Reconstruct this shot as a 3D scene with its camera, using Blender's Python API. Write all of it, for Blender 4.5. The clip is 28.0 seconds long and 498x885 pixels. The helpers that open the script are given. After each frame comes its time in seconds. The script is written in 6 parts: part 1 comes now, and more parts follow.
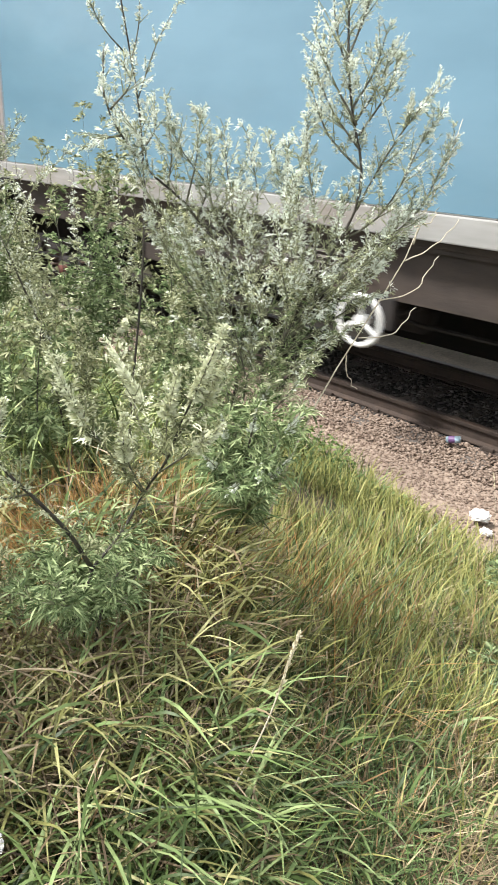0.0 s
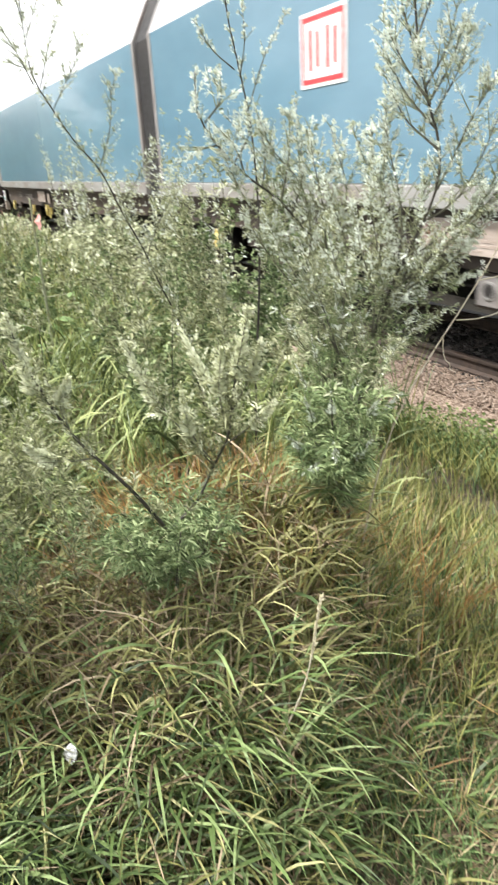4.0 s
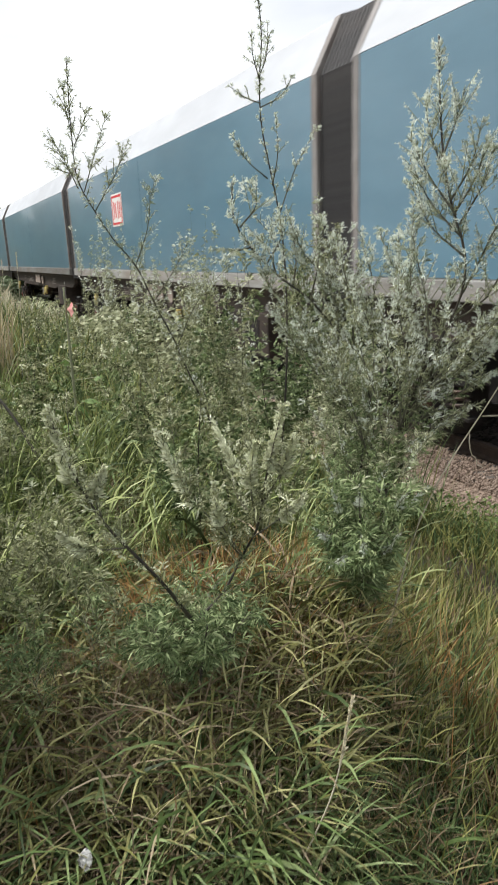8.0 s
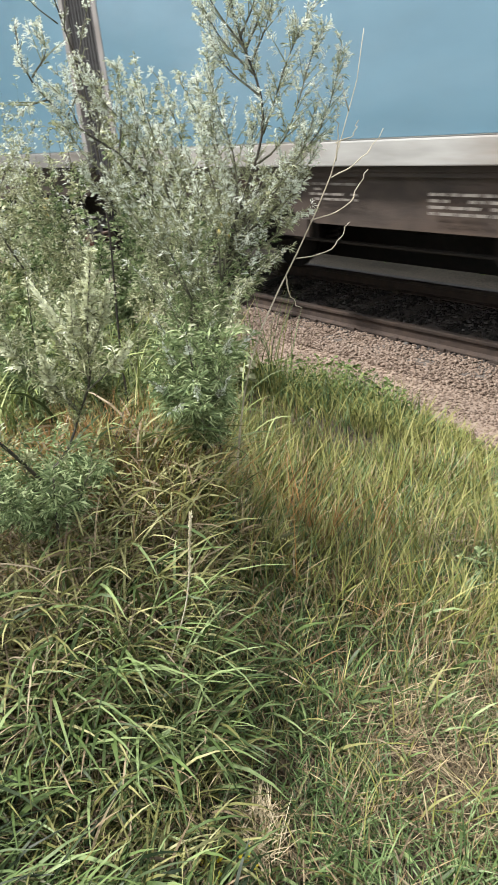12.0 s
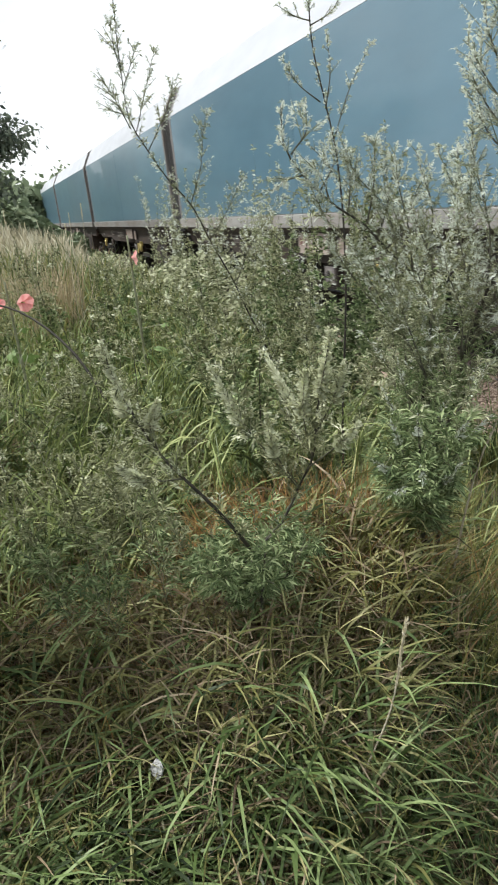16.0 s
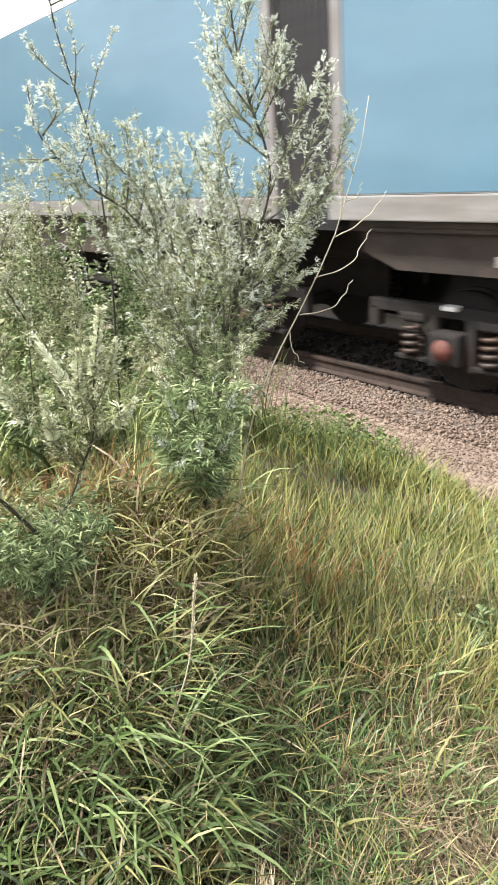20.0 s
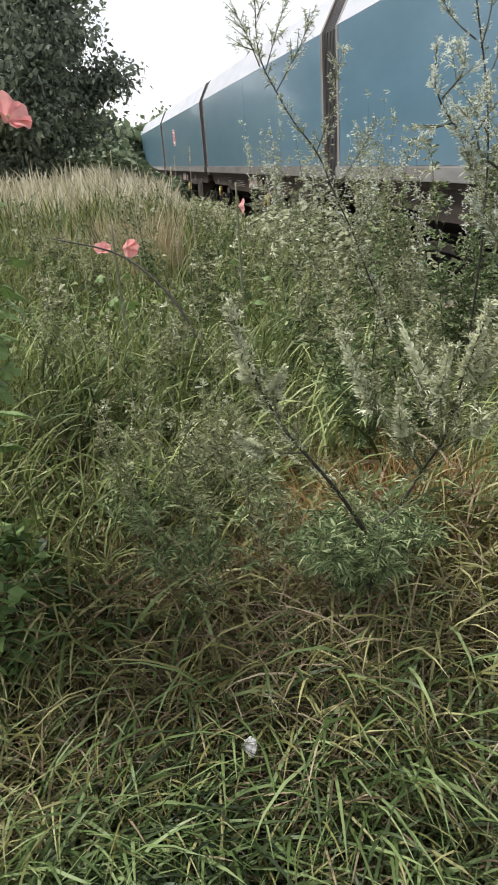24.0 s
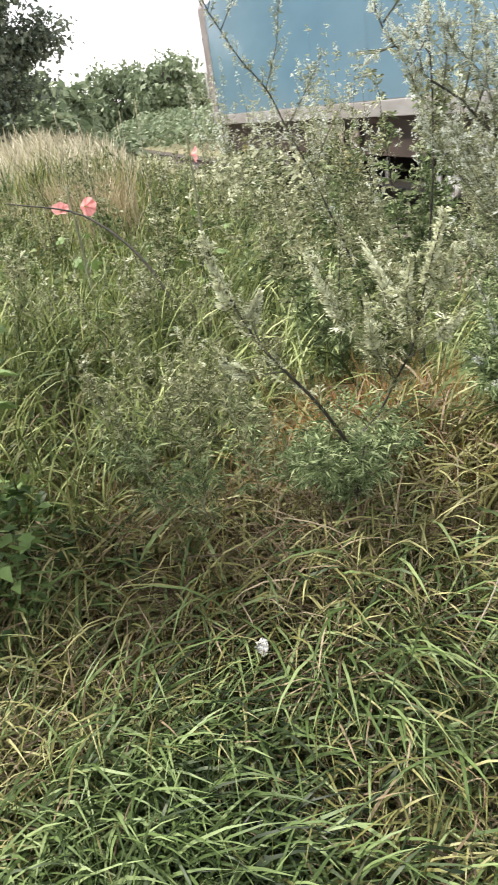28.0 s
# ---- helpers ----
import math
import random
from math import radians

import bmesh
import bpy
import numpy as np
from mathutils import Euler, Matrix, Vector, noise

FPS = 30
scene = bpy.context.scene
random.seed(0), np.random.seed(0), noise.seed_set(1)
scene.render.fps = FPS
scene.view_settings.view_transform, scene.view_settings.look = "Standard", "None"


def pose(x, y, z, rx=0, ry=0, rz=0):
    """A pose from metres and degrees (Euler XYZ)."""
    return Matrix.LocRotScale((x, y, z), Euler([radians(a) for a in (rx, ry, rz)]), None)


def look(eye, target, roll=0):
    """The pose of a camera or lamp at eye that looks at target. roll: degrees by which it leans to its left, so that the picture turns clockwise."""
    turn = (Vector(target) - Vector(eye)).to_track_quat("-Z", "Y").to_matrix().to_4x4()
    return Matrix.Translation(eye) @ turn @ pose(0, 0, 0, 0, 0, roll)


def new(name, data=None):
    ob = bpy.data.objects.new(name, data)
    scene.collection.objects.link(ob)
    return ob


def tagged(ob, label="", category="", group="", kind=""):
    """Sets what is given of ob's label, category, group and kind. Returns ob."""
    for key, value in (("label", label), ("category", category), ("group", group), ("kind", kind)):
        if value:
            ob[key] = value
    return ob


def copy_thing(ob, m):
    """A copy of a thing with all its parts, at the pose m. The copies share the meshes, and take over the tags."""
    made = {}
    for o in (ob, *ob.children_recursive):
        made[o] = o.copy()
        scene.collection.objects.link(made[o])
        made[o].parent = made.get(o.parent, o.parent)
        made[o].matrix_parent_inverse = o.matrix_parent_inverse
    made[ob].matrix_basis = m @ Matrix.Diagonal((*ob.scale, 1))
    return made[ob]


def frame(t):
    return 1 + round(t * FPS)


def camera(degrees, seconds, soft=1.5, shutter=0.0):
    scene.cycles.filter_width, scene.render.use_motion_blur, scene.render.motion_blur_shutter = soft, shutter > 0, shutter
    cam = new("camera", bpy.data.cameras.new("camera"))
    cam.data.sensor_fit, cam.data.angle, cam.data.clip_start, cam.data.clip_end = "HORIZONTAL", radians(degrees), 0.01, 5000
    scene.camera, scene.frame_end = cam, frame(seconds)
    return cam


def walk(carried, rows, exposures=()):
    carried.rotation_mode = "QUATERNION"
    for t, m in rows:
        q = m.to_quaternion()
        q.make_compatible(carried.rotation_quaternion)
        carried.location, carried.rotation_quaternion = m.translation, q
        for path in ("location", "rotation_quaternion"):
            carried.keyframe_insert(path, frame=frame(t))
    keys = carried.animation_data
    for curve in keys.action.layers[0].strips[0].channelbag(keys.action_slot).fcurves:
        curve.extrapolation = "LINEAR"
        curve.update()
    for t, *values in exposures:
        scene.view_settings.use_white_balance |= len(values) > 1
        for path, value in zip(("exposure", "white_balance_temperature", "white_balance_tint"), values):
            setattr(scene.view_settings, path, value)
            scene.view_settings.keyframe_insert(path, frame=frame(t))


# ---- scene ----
cam = camera(40.4, 28.0, soft=1.0, shutter=0.2)
PATH = [
    (0, (-0.133, 0.169, 1.957), (-1.394, 1.505, 1.166), 3.8),
    (0.5, (-0.124, 0.178, 1.954), (-1.463, 1.443, 1.175), 1.4),
    (1, (-0.115, 0.188, 1.952), (-1.407, 1.527, 1.218), -1.1),
    (1.5, (-0.119, 0.186, 1.953), (-1.417, 1.539, 1.258), -0.6),
    (2, (-0.108, 0.190, 1.958), (-1.477, 1.494, 1.306), -1.8),
    (2.6, (-0.125, 0.208, 1.925), (-1.664, 1.379, 1.415), -2.8),
    (3, (0.036, 0.274, 1.940), (-1.567, 1.307, 1.338), 0.7),
    (3.3, (0.140, 0.348, 1.913), (-1.242, 1.601, 1.194), -5.3),
    (3.6, (0.139, 0.375, 1.890), (-1.263, 1.572, 1.116), -5.8),
    (4, (0.142, 0.364, 1.938), (-1.510, 1.183, 1.163), -3.4),
    (4.5, (0.139, 0.392, 1.940), (-1.593, 1.168, 1.310), -3.4),
    (6.5, (0.192, 0.483, 2.007), (-1.602, 1.145, 1.419), -0.1),
    (7, (0.120, 0.373, 1.949), (-1.523, 1.391, 1.435), -1.2),
    (7.5, (0.161, 0.381, 1.984), (-1.401, 1.497, 1.424), 0.3),
    (8, (0.133, 0.334, 1.966), (-1.604, 1.160, 1.417), -2.4),
    (8.5, (0.216, 0.389, 1.917), (-1.199, 1.459, 0.993), -4.8),
    (9, (0.243, 0.338, 1.893), (-1.101, 1.516, 0.995), -3.7),
    (9.5, (0.278, 0.336, 1.918), (-1.058, 1.487, 0.974), -5.1),
    (10, (0.235, 0.335, 1.887), (-1.313, 1.256, 1.018), -7.5),
    (10.5, (0.279, 0.336, 1.915), (-1.011, 1.590, 1.040), -4.3),
    (11, (0.261, 0.323, 1.922), (-1.083, 1.498, 1.019), -4.5),
    (11.5, (0.262, 0.350, 1.907), (-1.228, 1.358, 1.033), -5.6),
    (13.5, (0.276, 0.317, 1.892), (-0.890, 1.692, 1.025), -5.6),
    (14, (0.225, 0.328, 1.906), (-1.064, 1.583, 1.031), -5.7),
    (14.5, (0.234, 0.322, 1.906), (-1.169, 1.494, 1.095), -6.1),
    (15, (0.215, 0.361, 1.917), (-1.230, 1.487, 1.114), -6.3),
    (15.5, (0.173, 0.349, 1.930), (-1.465, 1.235, 1.200), -2.5),
    (16, (0.165, 0.367, 1.931), (-1.621, 0.961, 1.254), -6.2),
    (16.5, (0.150, 0.345, 1.937), (-1.675, 0.886, 1.322), -5.3),
    (17, (0.147, 0.352, 1.937), (-1.593, 1.094, 1.287), -3.1),
    (17.5, (0.148, 0.352, 1.937), (-1.545, 1.178, 1.264), -1.5),
    (18, (0.135, 0.333, 1.938), (-1.578, 1.117, 1.265), -1.0),
    (18.5, (0.168, 0.314, 1.923), (-1.400, 1.280, 1.143), -3.9),
    (19, (0.181, 0.316, 1.913), (-1.362, 1.299, 1.106), -4.5),
    (19.5, (0.222, 0.348, 1.909), (-1.199, 1.505, 1.109), -4.5),
    (20, (0.221, 0.338, 1.920), (-1.239, 1.475, 1.162), -4.3),
    (20.5, (0.199, 0.343, 1.918), (-1.304, 1.379, 1.101), -4.5),
    (21, (0.196, 0.339, 1.926), (-1.381, 1.327, 1.193), -3.8),
    (21.5, (0.182, 0.338, 1.927), (-1.516, 1.134, 1.232), -4.4),
    (22, (0.139, 0.311, 1.920), (-1.657, 0.787, 1.180), -6.6),
    (22.5, (0.075, 0.245, 1.922), (-1.807, 0.297, 1.247), -4.4),
    (24.5, (0.046, 0.327, 1.939), (-1.733, 0.785, 1.149), -3.2),
    (25, (0.044, 0.307, 1.909), (-1.713, 0.854, 1.125), -2.2),
    (25.5, (0.120, 0.301, 1.909), (-1.528, 0.975, 0.997), -5.0),
    (26, (0.126, 0.299, 1.917), (-1.553, 0.970, 1.062), -5.1),
    (26.5, (0.176, 0.302, 1.899), (-1.367, 1.135, 0.937), -7.9),
    (27, (0.161, 0.298, 1.893), (-1.417, 1.015, 0.896), -9.0),
    (27.5, (0.173, 0.293, 1.899), (-1.510, 0.862, 0.980), -10.3),
    (28, (0.150, 0.259, 1.916), (-1.590, 0.657, 1.015), -9.4),
]
EXPOSURES = [
    (0.0, 1.18, 6401, 10), (1.0, 0.77, 6302, 10), (2.0, 0.63, 6253, 9), (2.6, 0.23, 6203, 9), (3.0, -0.02, 6154, 9), (3.3, 0.53, 6253, 10), (3.6, 0.98, 6401, 10), (4.0, 1.29, 6451, 10), (4.5, 0.73, 6401, 10),
    (6.5, 0.23, 6352, 10), (7.0, 0.15, 6352, 10), (7.5, 0.38, 6401, 10), (8.0, 0.33, 6401, 10), (8.5, 0.83, 6451, 11), (9.0, 1.19, 6500, 11), (10.0, 1.62, 6550, 13),
    (11.0, 1.06, 6451, 10), (11.5, 0.98, 6401, 10), (13.5, 1.15, 6401, 10), (14.0, 1.20, 6352, 10), (15.0, 1.13, 6352, 10), (15.5, 0.63, 6302, 10), (16.0, 0.38, 6302, 9), (17.0, 0.23, 6253, 9), (18.0, 0.18, 6253, 9),
    (19.0, 0.63, 6302, 10), (20.0, 1.28, 6451, 12), (20.6, 1.14, 6420, 11), (21.0, 0.81, 6401, 10), (22.0, 0.38, 6352, 10), (22.5, 0.33, 6352, 13), (24.5, 0.33, 6352, 12),
    (25.0, 0.33, 6302, 11), (26.0, 0.63, 6352, 12), (27.0, 1.13, 6550, 13), (28.0, 1.00, 6550, 13),
]
walk(cam, [(t, look(eye, target, roll)) for t, eye, target, roll in PATH], EXPOSURES)

# ---- light: bright overcast day ----
SUN_EL, SUN_AZ = 57.0, 215.0
world = bpy.data.worlds.new("sky")
scene.world = world
world.use_nodes = True
wn, wl = world.node_tree.nodes, world.node_tree.links
wn.clear()
w_out, w_bg = wn.new("ShaderNodeOutputWorld"), wn.new("ShaderNodeBackground")
w_sky = wn.new("ShaderNodeTexSky")
w_sky.sky_type, w_sky.sun_disc = "NISHITA", False
w_sky.sun_elevation, w_sky.sun_rotation = radians(SUN_EL), radians(SUN_AZ)
w_co, w_no, w_ramp, w_mix = wn.new("ShaderNodeTexCoord"), wn.new("ShaderNodeTexNoise"), wn.new("ShaderNodeValToRGB"), wn.new("ShaderNodeMix")
w_map = wn.new("ShaderNodeMapping")
w_map.inputs["Scale"].default_value = (1.0, 1.0, 3.0)
w_no.inputs["Scale"].default_value, w_no.inputs["Detail"].default_value = 2.2, 6.0
w_ramp.color_ramp.elements[0].position, w_ramp.color_ramp.elements[0].color = 0.3, (7.5, 7.7, 8.0, 1)
w_ramp.color_ramp.elements[1].position, w_ramp.color_ramp.elements[1].color = 0.62, (10.8, 10.7, 10.5, 1)
w_mix.data_type, w_mix.inputs["Factor"].default_value = "RGBA", 0.86
wl.new(w_co.outputs["Generated"], w_map.inputs["Vector"])
wl.new(w_map.outputs["Vector"], w_no.inputs["Vector"])
wl.new(w_no.outputs["Fac"], w_ramp.inputs["Fac"])
wl.new(w_sky.outputs["Color"], w_mix.inputs["A"])
wl.new(w_ramp.outputs["Color"], w_mix.inputs["B"])
wl.new(w_mix.outputs["Result"], w_bg.inputs["Color"])
w_bg.inputs["Strength"].default_value = 0.1
wl.new(w_bg.outputs["Background"], w_out.inputs["Surface"])
sun_data = bpy.data.lights.new("sun", "SUN")
sun_data.energy, sun_data.angle, sun_data.color = 3.9, radians(8), (1.0, 0.965, 0.91)
sun = new("sun", sun_data)
az, el = radians(SUN_AZ), radians(SUN_EL)
SUN_DIR = Vector((math.sin(az) * math.cos(el), math.cos(az) * math.cos(el), math.sin(el)))
sun.matrix_world = look(SUN_DIR * 50, (0, 0, 0))


# ---- materials ----
def material(name):
    m = bpy.data.materials.new(name)
    m.use_nodes = True
    m.node_tree.nodes.clear()
    return m, m.node_tree.nodes, m.node_tree.links


def surface(name, low, high, scale=6.0, rough=0.7, metal=0.0, bump=0.0, bump_scale=60.0, stain=None, stain_scale=1.5,
            stain_amount=0.5, stretch=(1, 1, 1), coat=0.0, spread=0.0):
    """Paint, metal, stone or wood: two colours in a fine grain, stains at a larger scale, bump, and a tint by object."""
    m, n, l = material(name)
    out, bsdf = n.new("ShaderNodeOutputMaterial"), n.new("ShaderNodeBsdfPrincipled")
    co, mp = n.new("ShaderNodeTexCoord"), n.new("ShaderNodeMapping")
    mp.inputs["Scale"].default_value = stretch
    l.new(co.outputs["Object"], mp.inputs["Vector"])
    grain, ramp = n.new("ShaderNodeTexNoise"), n.new("ShaderNodeValToRGB")
    grain.inputs["Scale"].default_value, grain.inputs["Detail"].default_value = scale, 6
    ramp.color_ramp.elements[0].position, ramp.color_ramp.elements[1].position = 0.32, 0.68
    ramp.color_ramp.elements[0].color, ramp.color_ramp.elements[1].color = (*low, 1), (*high, 1)
    l.new(mp.outputs["Vector"], grain.inputs["Vector"])
    l.new(grain.outputs["Fac"], ramp.inputs["Fac"])
    colour = ramp.outputs["Color"]
    if stain:
        big, sr, mix = n.new("ShaderNodeTexNoise"), n.new("ShaderNodeValToRGB"), n.new("ShaderNodeMix")
        big.inputs["Scale"].default_value, big.inputs["Detail"].default_value = stain_scale, 8
        big.inputs["Roughness"].default_value = 0.65
        sr.color_ramp.elements[0].position, sr.color_ramp.elements[1].position = 0.45, 0.7
        sr.color_ramp.elements[0].color, sr.color_ramp.elements[1].color = (0, 0, 0, 1), (stain_amount,) * 3 + (1,)
        mix.data_type = "RGBA"
        l.new(mp.outputs["Vector"], big.inputs["Vector"])
        l.new(big.outputs["Fac"], sr.inputs["Fac"])
        l.new(sr.outputs["Color"], mix.inputs["Factor"])
        l.new(colour, mix.inputs["A"])
        mix.inputs["B"].default_value = (*stain, 1)
        colour = mix.outputs["Result"]
    if spread:
        info, hsv, rng = n.new("ShaderNodeObjectInfo"), n.new("ShaderNodeHueSaturation"), n.new("ShaderNodeMapRange")
        rng.inputs["To Min"].default_value, rng.inputs["To Max"].default_value = 1 - spread, 1 + spread
        l.new(info.outputs["Random"], rng.inputs["Value"])
        l.new(rng.outputs["Result"], hsv.inputs["Value"])
        l.new(colour, hsv.inputs["Color"])
        colour = hsv.outputs["Color"]
    l.new(colour, bsdf.inputs["Base Color"])
    bsdf.inputs["Roughness"].default_value, bsdf.inputs["Metallic"].default_value = rough, metal
    bsdf.inputs["Coat Weight"].default_value = coat
    if bump:
        bt, bn = n.new("ShaderNodeTexNoise"), n.new("ShaderNodeBump")
        bt.inputs["Scale"].default_value, bt.inputs["Detail"].default_value = bump_scale, 5
        bn.inputs["Strength"].default_value, bn.inputs["Distance"].default_value = bump, 0.02
        l.new(mp.outputs["Vector"], bt.inputs["Vector"])
        l.new(bt.outputs["Fac"], bn.inputs["Height"])
        l.new(bn.outputs["Normal"], bsdf.inputs["Normal"])
    l.new(bsdf.outputs["BSDF"], out.inputs["Surface"])
    return m


def leafy(name, dark, mid, light, rough=0.55, through_light=0.25, patch=1.3, gloss=0.3):
    """Leaves and blades: a colour for each leaf, patches at a larger scale, and light that shines through."""
    m, n, l = material(name)
    out, bsdf, trans, add = (n.new("ShaderNodeOutputMaterial"), n.new("ShaderNodeBsdfPrincipled"),
                             n.new("ShaderNodeBsdfTranslucent"), n.new("ShaderNodeMixShader"))
    geo, co, no, mixf, ramp = (n.new("ShaderNodeNewGeometry"), n.new("ShaderNodeTexCoord"), n.new("ShaderNodeTexNoise"),
                               n.new("ShaderNodeMix"), n.new("ShaderNodeValToRGB"))
    no.inputs["Scale"].default_value, no.inputs["Detail"].default_value = patch, 3
    l.new(co.outputs["Object"], no.inputs["Vector"])
    mixf.data_type = "FLOAT"
    mixf.inputs["Factor"].default_value = 0.45
    l.new(geo.outputs["Random Per Island"], mixf.inputs["A"])
    l.new(no.outputs["Fac"], mixf.inputs["B"])
    e = ramp.color_ramp.elements
    e[0].position, e[0].color = 0.18, (*dark, 1)
    e[1].position, e[1].color = 0.82, (*light, 1)
    x = e.new(0.5)
    x.color = (*mid, 1)
    l.new(mixf.outputs["Result"], ramp.inputs["Fac"])
    fine, fr, mul = n.new("ShaderNodeTexNoise"), n.new("ShaderNodeMapRange"), n.new("ShaderNodeHueSaturation")
    fine.inputs["Scale"].default_value = 45
    l.new(co.outputs["Object"], fine.inputs["Vector"])
    fr.inputs["To Min"].default_value, fr.inputs["To Max"].default_value = 0.78, 1.2
    l.new(fine.outputs["Fac"], fr.inputs["Value"])
    l.new(fr.outputs["Result"], mul.inputs["Value"])
    l.new(ramp.outputs["Color"], mul.inputs["Color"])
    l.new(mul.outputs["Color"], bsdf.inputs["Base Color"])
    l.new(mul.outputs["Color"], trans.inputs["Color"])
    bsdf.inputs["Roughness"].default_value = rough
    bsdf.inputs["Specular IOR Level"].default_value = gloss
    add.inputs["Fac"].default_value = through_light
    l.new(bsdf.outputs["BSDF"], add.inputs[1])
    l.new(trans.outputs["BSDF"], add.inputs[2])
    l.new(add.outputs["Shader"], out.inputs["Surface"])
    return m


M_BLUE = surface("wagon_blue_paint", (0.0818, 0.1628, 0.22), (0.1003, 0.1914, 0.2541), 3.0, 0.3, 0.0, 0.04, 1.2,
                 (0.125, 0.19, 0.23), 0.5, 0.5, (0.35, 1, 1.0), 0.25, 0.06)
M_SILL = surface("weathered_grey_sill", (0.189, 0.1865, 0.1764), (0.2604, 0.2562, 0.2436), 5.0, 0.6, 0.0, 0.05, 40, (0.14, 0.105, 0.08), 1.4, 0.65, (0.4, 1, 2), 0, 0.3)
M_ROOF = surface("pale_roof_sheet", (0.38, 0.4, 0.43), (0.46, 0.48, 0.51), 2.0, 0.45, 0.0, 0.03, 3, (0.33, 0.34, 0.36), 0.8, 0.4, (0.4, 1, 1))
M_SOLE = surface("brown_black_underframe", (0.0234, 0.01665, 0.0126), (0.045, 0.0324, 0.0252), 7.0, 0.75, 0.0, 0.15, 50, (0.07, 0.045, 0.032), 2.0, 0.75, (0.6, 1, 1), 0, 0.25)
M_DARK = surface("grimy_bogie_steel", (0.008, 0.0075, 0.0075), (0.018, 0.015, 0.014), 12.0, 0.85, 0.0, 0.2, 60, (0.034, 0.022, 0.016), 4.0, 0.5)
M_BELLOWS = surface("dark_rubber_bellows", (0.015, 0.014, 0.015), (0.028, 0.027, 0.028), 14.0, 0.7, 0, 0.1, 60, (0.06, 0.052, 0.048), 3.0, 0.5)
M_POST = surface("dirty_grey_end_post", (0.16, 0.148, 0.142), (0.24, 0.225, 0.217), 6.0, 0.6, 0, 0.08, 40, (0.13, 0.085, 0.065), 1.6, 0.75, (1, 1, 0.5))
M_WHITE = surface("white_enamel", (0.68, 0.68, 0.66), (0.8, 0.8, 0.78), 20, 0.45, 0, 0, 10, (0.35, 0.31, 0.27), 5, 0.5)
M_YELLOW = surface("yellow_enamel", (0.46, 0.37, 0.11), (0.58, 0.48, 0.17), 20, 0.45, 0, 0, 10, (0.25, 0.17, 0.05), 9, 0.5)
M_RED = surface("faded_red_paint", (0.104, 0.032, 0.024), (0.16, 0.048, 0.0336), 14, 0.75, 0, 0.05, 40, (0.05, 0.032, 0.026), 9, 0.85)
M_SIGNRED = surface("sign_red", (0.52, 0.03, 0.035), (0.6, 0.045, 0.05), 10, 0.5)
M_PANEL = surface("dusty_label_panel", (0.3, 0.25, 0.215), (0.4, 0.34, 0.3), 8, 0.6, 0, 0, 10, (0.2, 0.15, 0.12), 3, 0.65, (0.5, 1, 2))
M_STENCIL = surface("faded_stencil_paint", (0.13, 0.115, 0.10), (0.2, 0.18, 0.16), 20, 0.7)
M_STEEL = surface("worn_rail_steel", (0.0495, 0.0405, 0.036), (0.09, 0.0765, 0.0675), 8, 0.55, 0.5, 0.1, 60, (0.09, 0.05, 0.03), 3, 0.7, (0.3, 1, 1))
M_RUST = surface("rusty_rail_web", (0.03, 0.0204, 0.0156), (0.057, 0.0372, 0.027), 9, 0.85, 0, 0.3, 50, (0.03, 0.022, 0.018), 3, 0.6)
M_SHINE = surface("bare_tread_steel", (0.3, 0.29, 0.28), (0.45, 0.44, 0.43), 12, 0.35, 0.8)
M_SLEEPER = surface("weathered_sleeper", (0.07, 0.058, 0.05), (0.13, 0.11, 0.095), 14, 0.85, 0, 0.4, 40, (0.04, 0.033, 0.028), 3, 0.6, (3, 0.5, 1))
M_STONE = surface("gritty_tan_gravel", (0.2, 0.15, 0.112), (0.33, 0.255, 0.195), 22, 0.85, 0, 0.3, 90, (0.13, 0.1, 0.085), 0.7, 0.5)
M_CABLE = surface("galvanised_tube", (0.34, 0.34, 0.33), (0.46, 0.46, 0.45), 10, 0.45, 0.3, 0, 10, (0.2, 0.16, 0.13), 5, 0.5)
M_TEAL = surface("teal_label", (0.03, 0.22, 0.3), (0.05, 0.3, 0.38), 10, 0.5)
M_PURPLE = surface("plum_label", (0.07, 0.03, 0.1), (0.12, 0.06, 0.16), 10, 0.5)
M_INK = surface("printed_ink", (0.27, 0.215, 0.18), (0.33, 0.27, 0.23), 10, 0.7)

M_SOIL = surface("dry_soil_and_thatch", (0.0403, 0.031, 0.02046), (0.1023, 0.0806, 0.0558), 30, 0.95, 0, 0.6, 60, (0.05, 0.042, 0.026), 1.2, 0.6)
# track bed gravel with the train's shade put into its near-black colour
M_SHADE_GRAVEL = surface("gravel_in_painted_shade", (0.012, 0.011, 0.01), (0.03, 0.027, 0.025), 24, 0.85, 0, 0.5, 70)
M_FIELD = surface("ripe_meadow", (0.15, 0.14, 0.075), (0.24, 0.21, 0.12), 5, 0.9, 0, 0.5, 12, (0.14, 0.16, 0.06), 0.25, 0.6)
M_GREEN = leafy("green_grass", (0.01238, 0.02813, 0.007876), (0.07949, 0.1348, 0.04147), (0.2074, 0.2765, 0.1175), 0.48, 0.09, gloss=0.32)
M_LONG = leafy("long_green_grass", (0.0104, 0.02, 0.0064), (0.09951, 0.1488, 0.0465), (0.252, 0.315, 0.1395), 0.48, 0.09, gloss=0.22)
M_ARCH = leafy("olive_arching_grass", (0.028, 0.0308, 0.0091), (0.189, 0.189, 0.063), (0.3772, 0.3608, 0.1722), 0.5, 0.15, gloss=0.3)
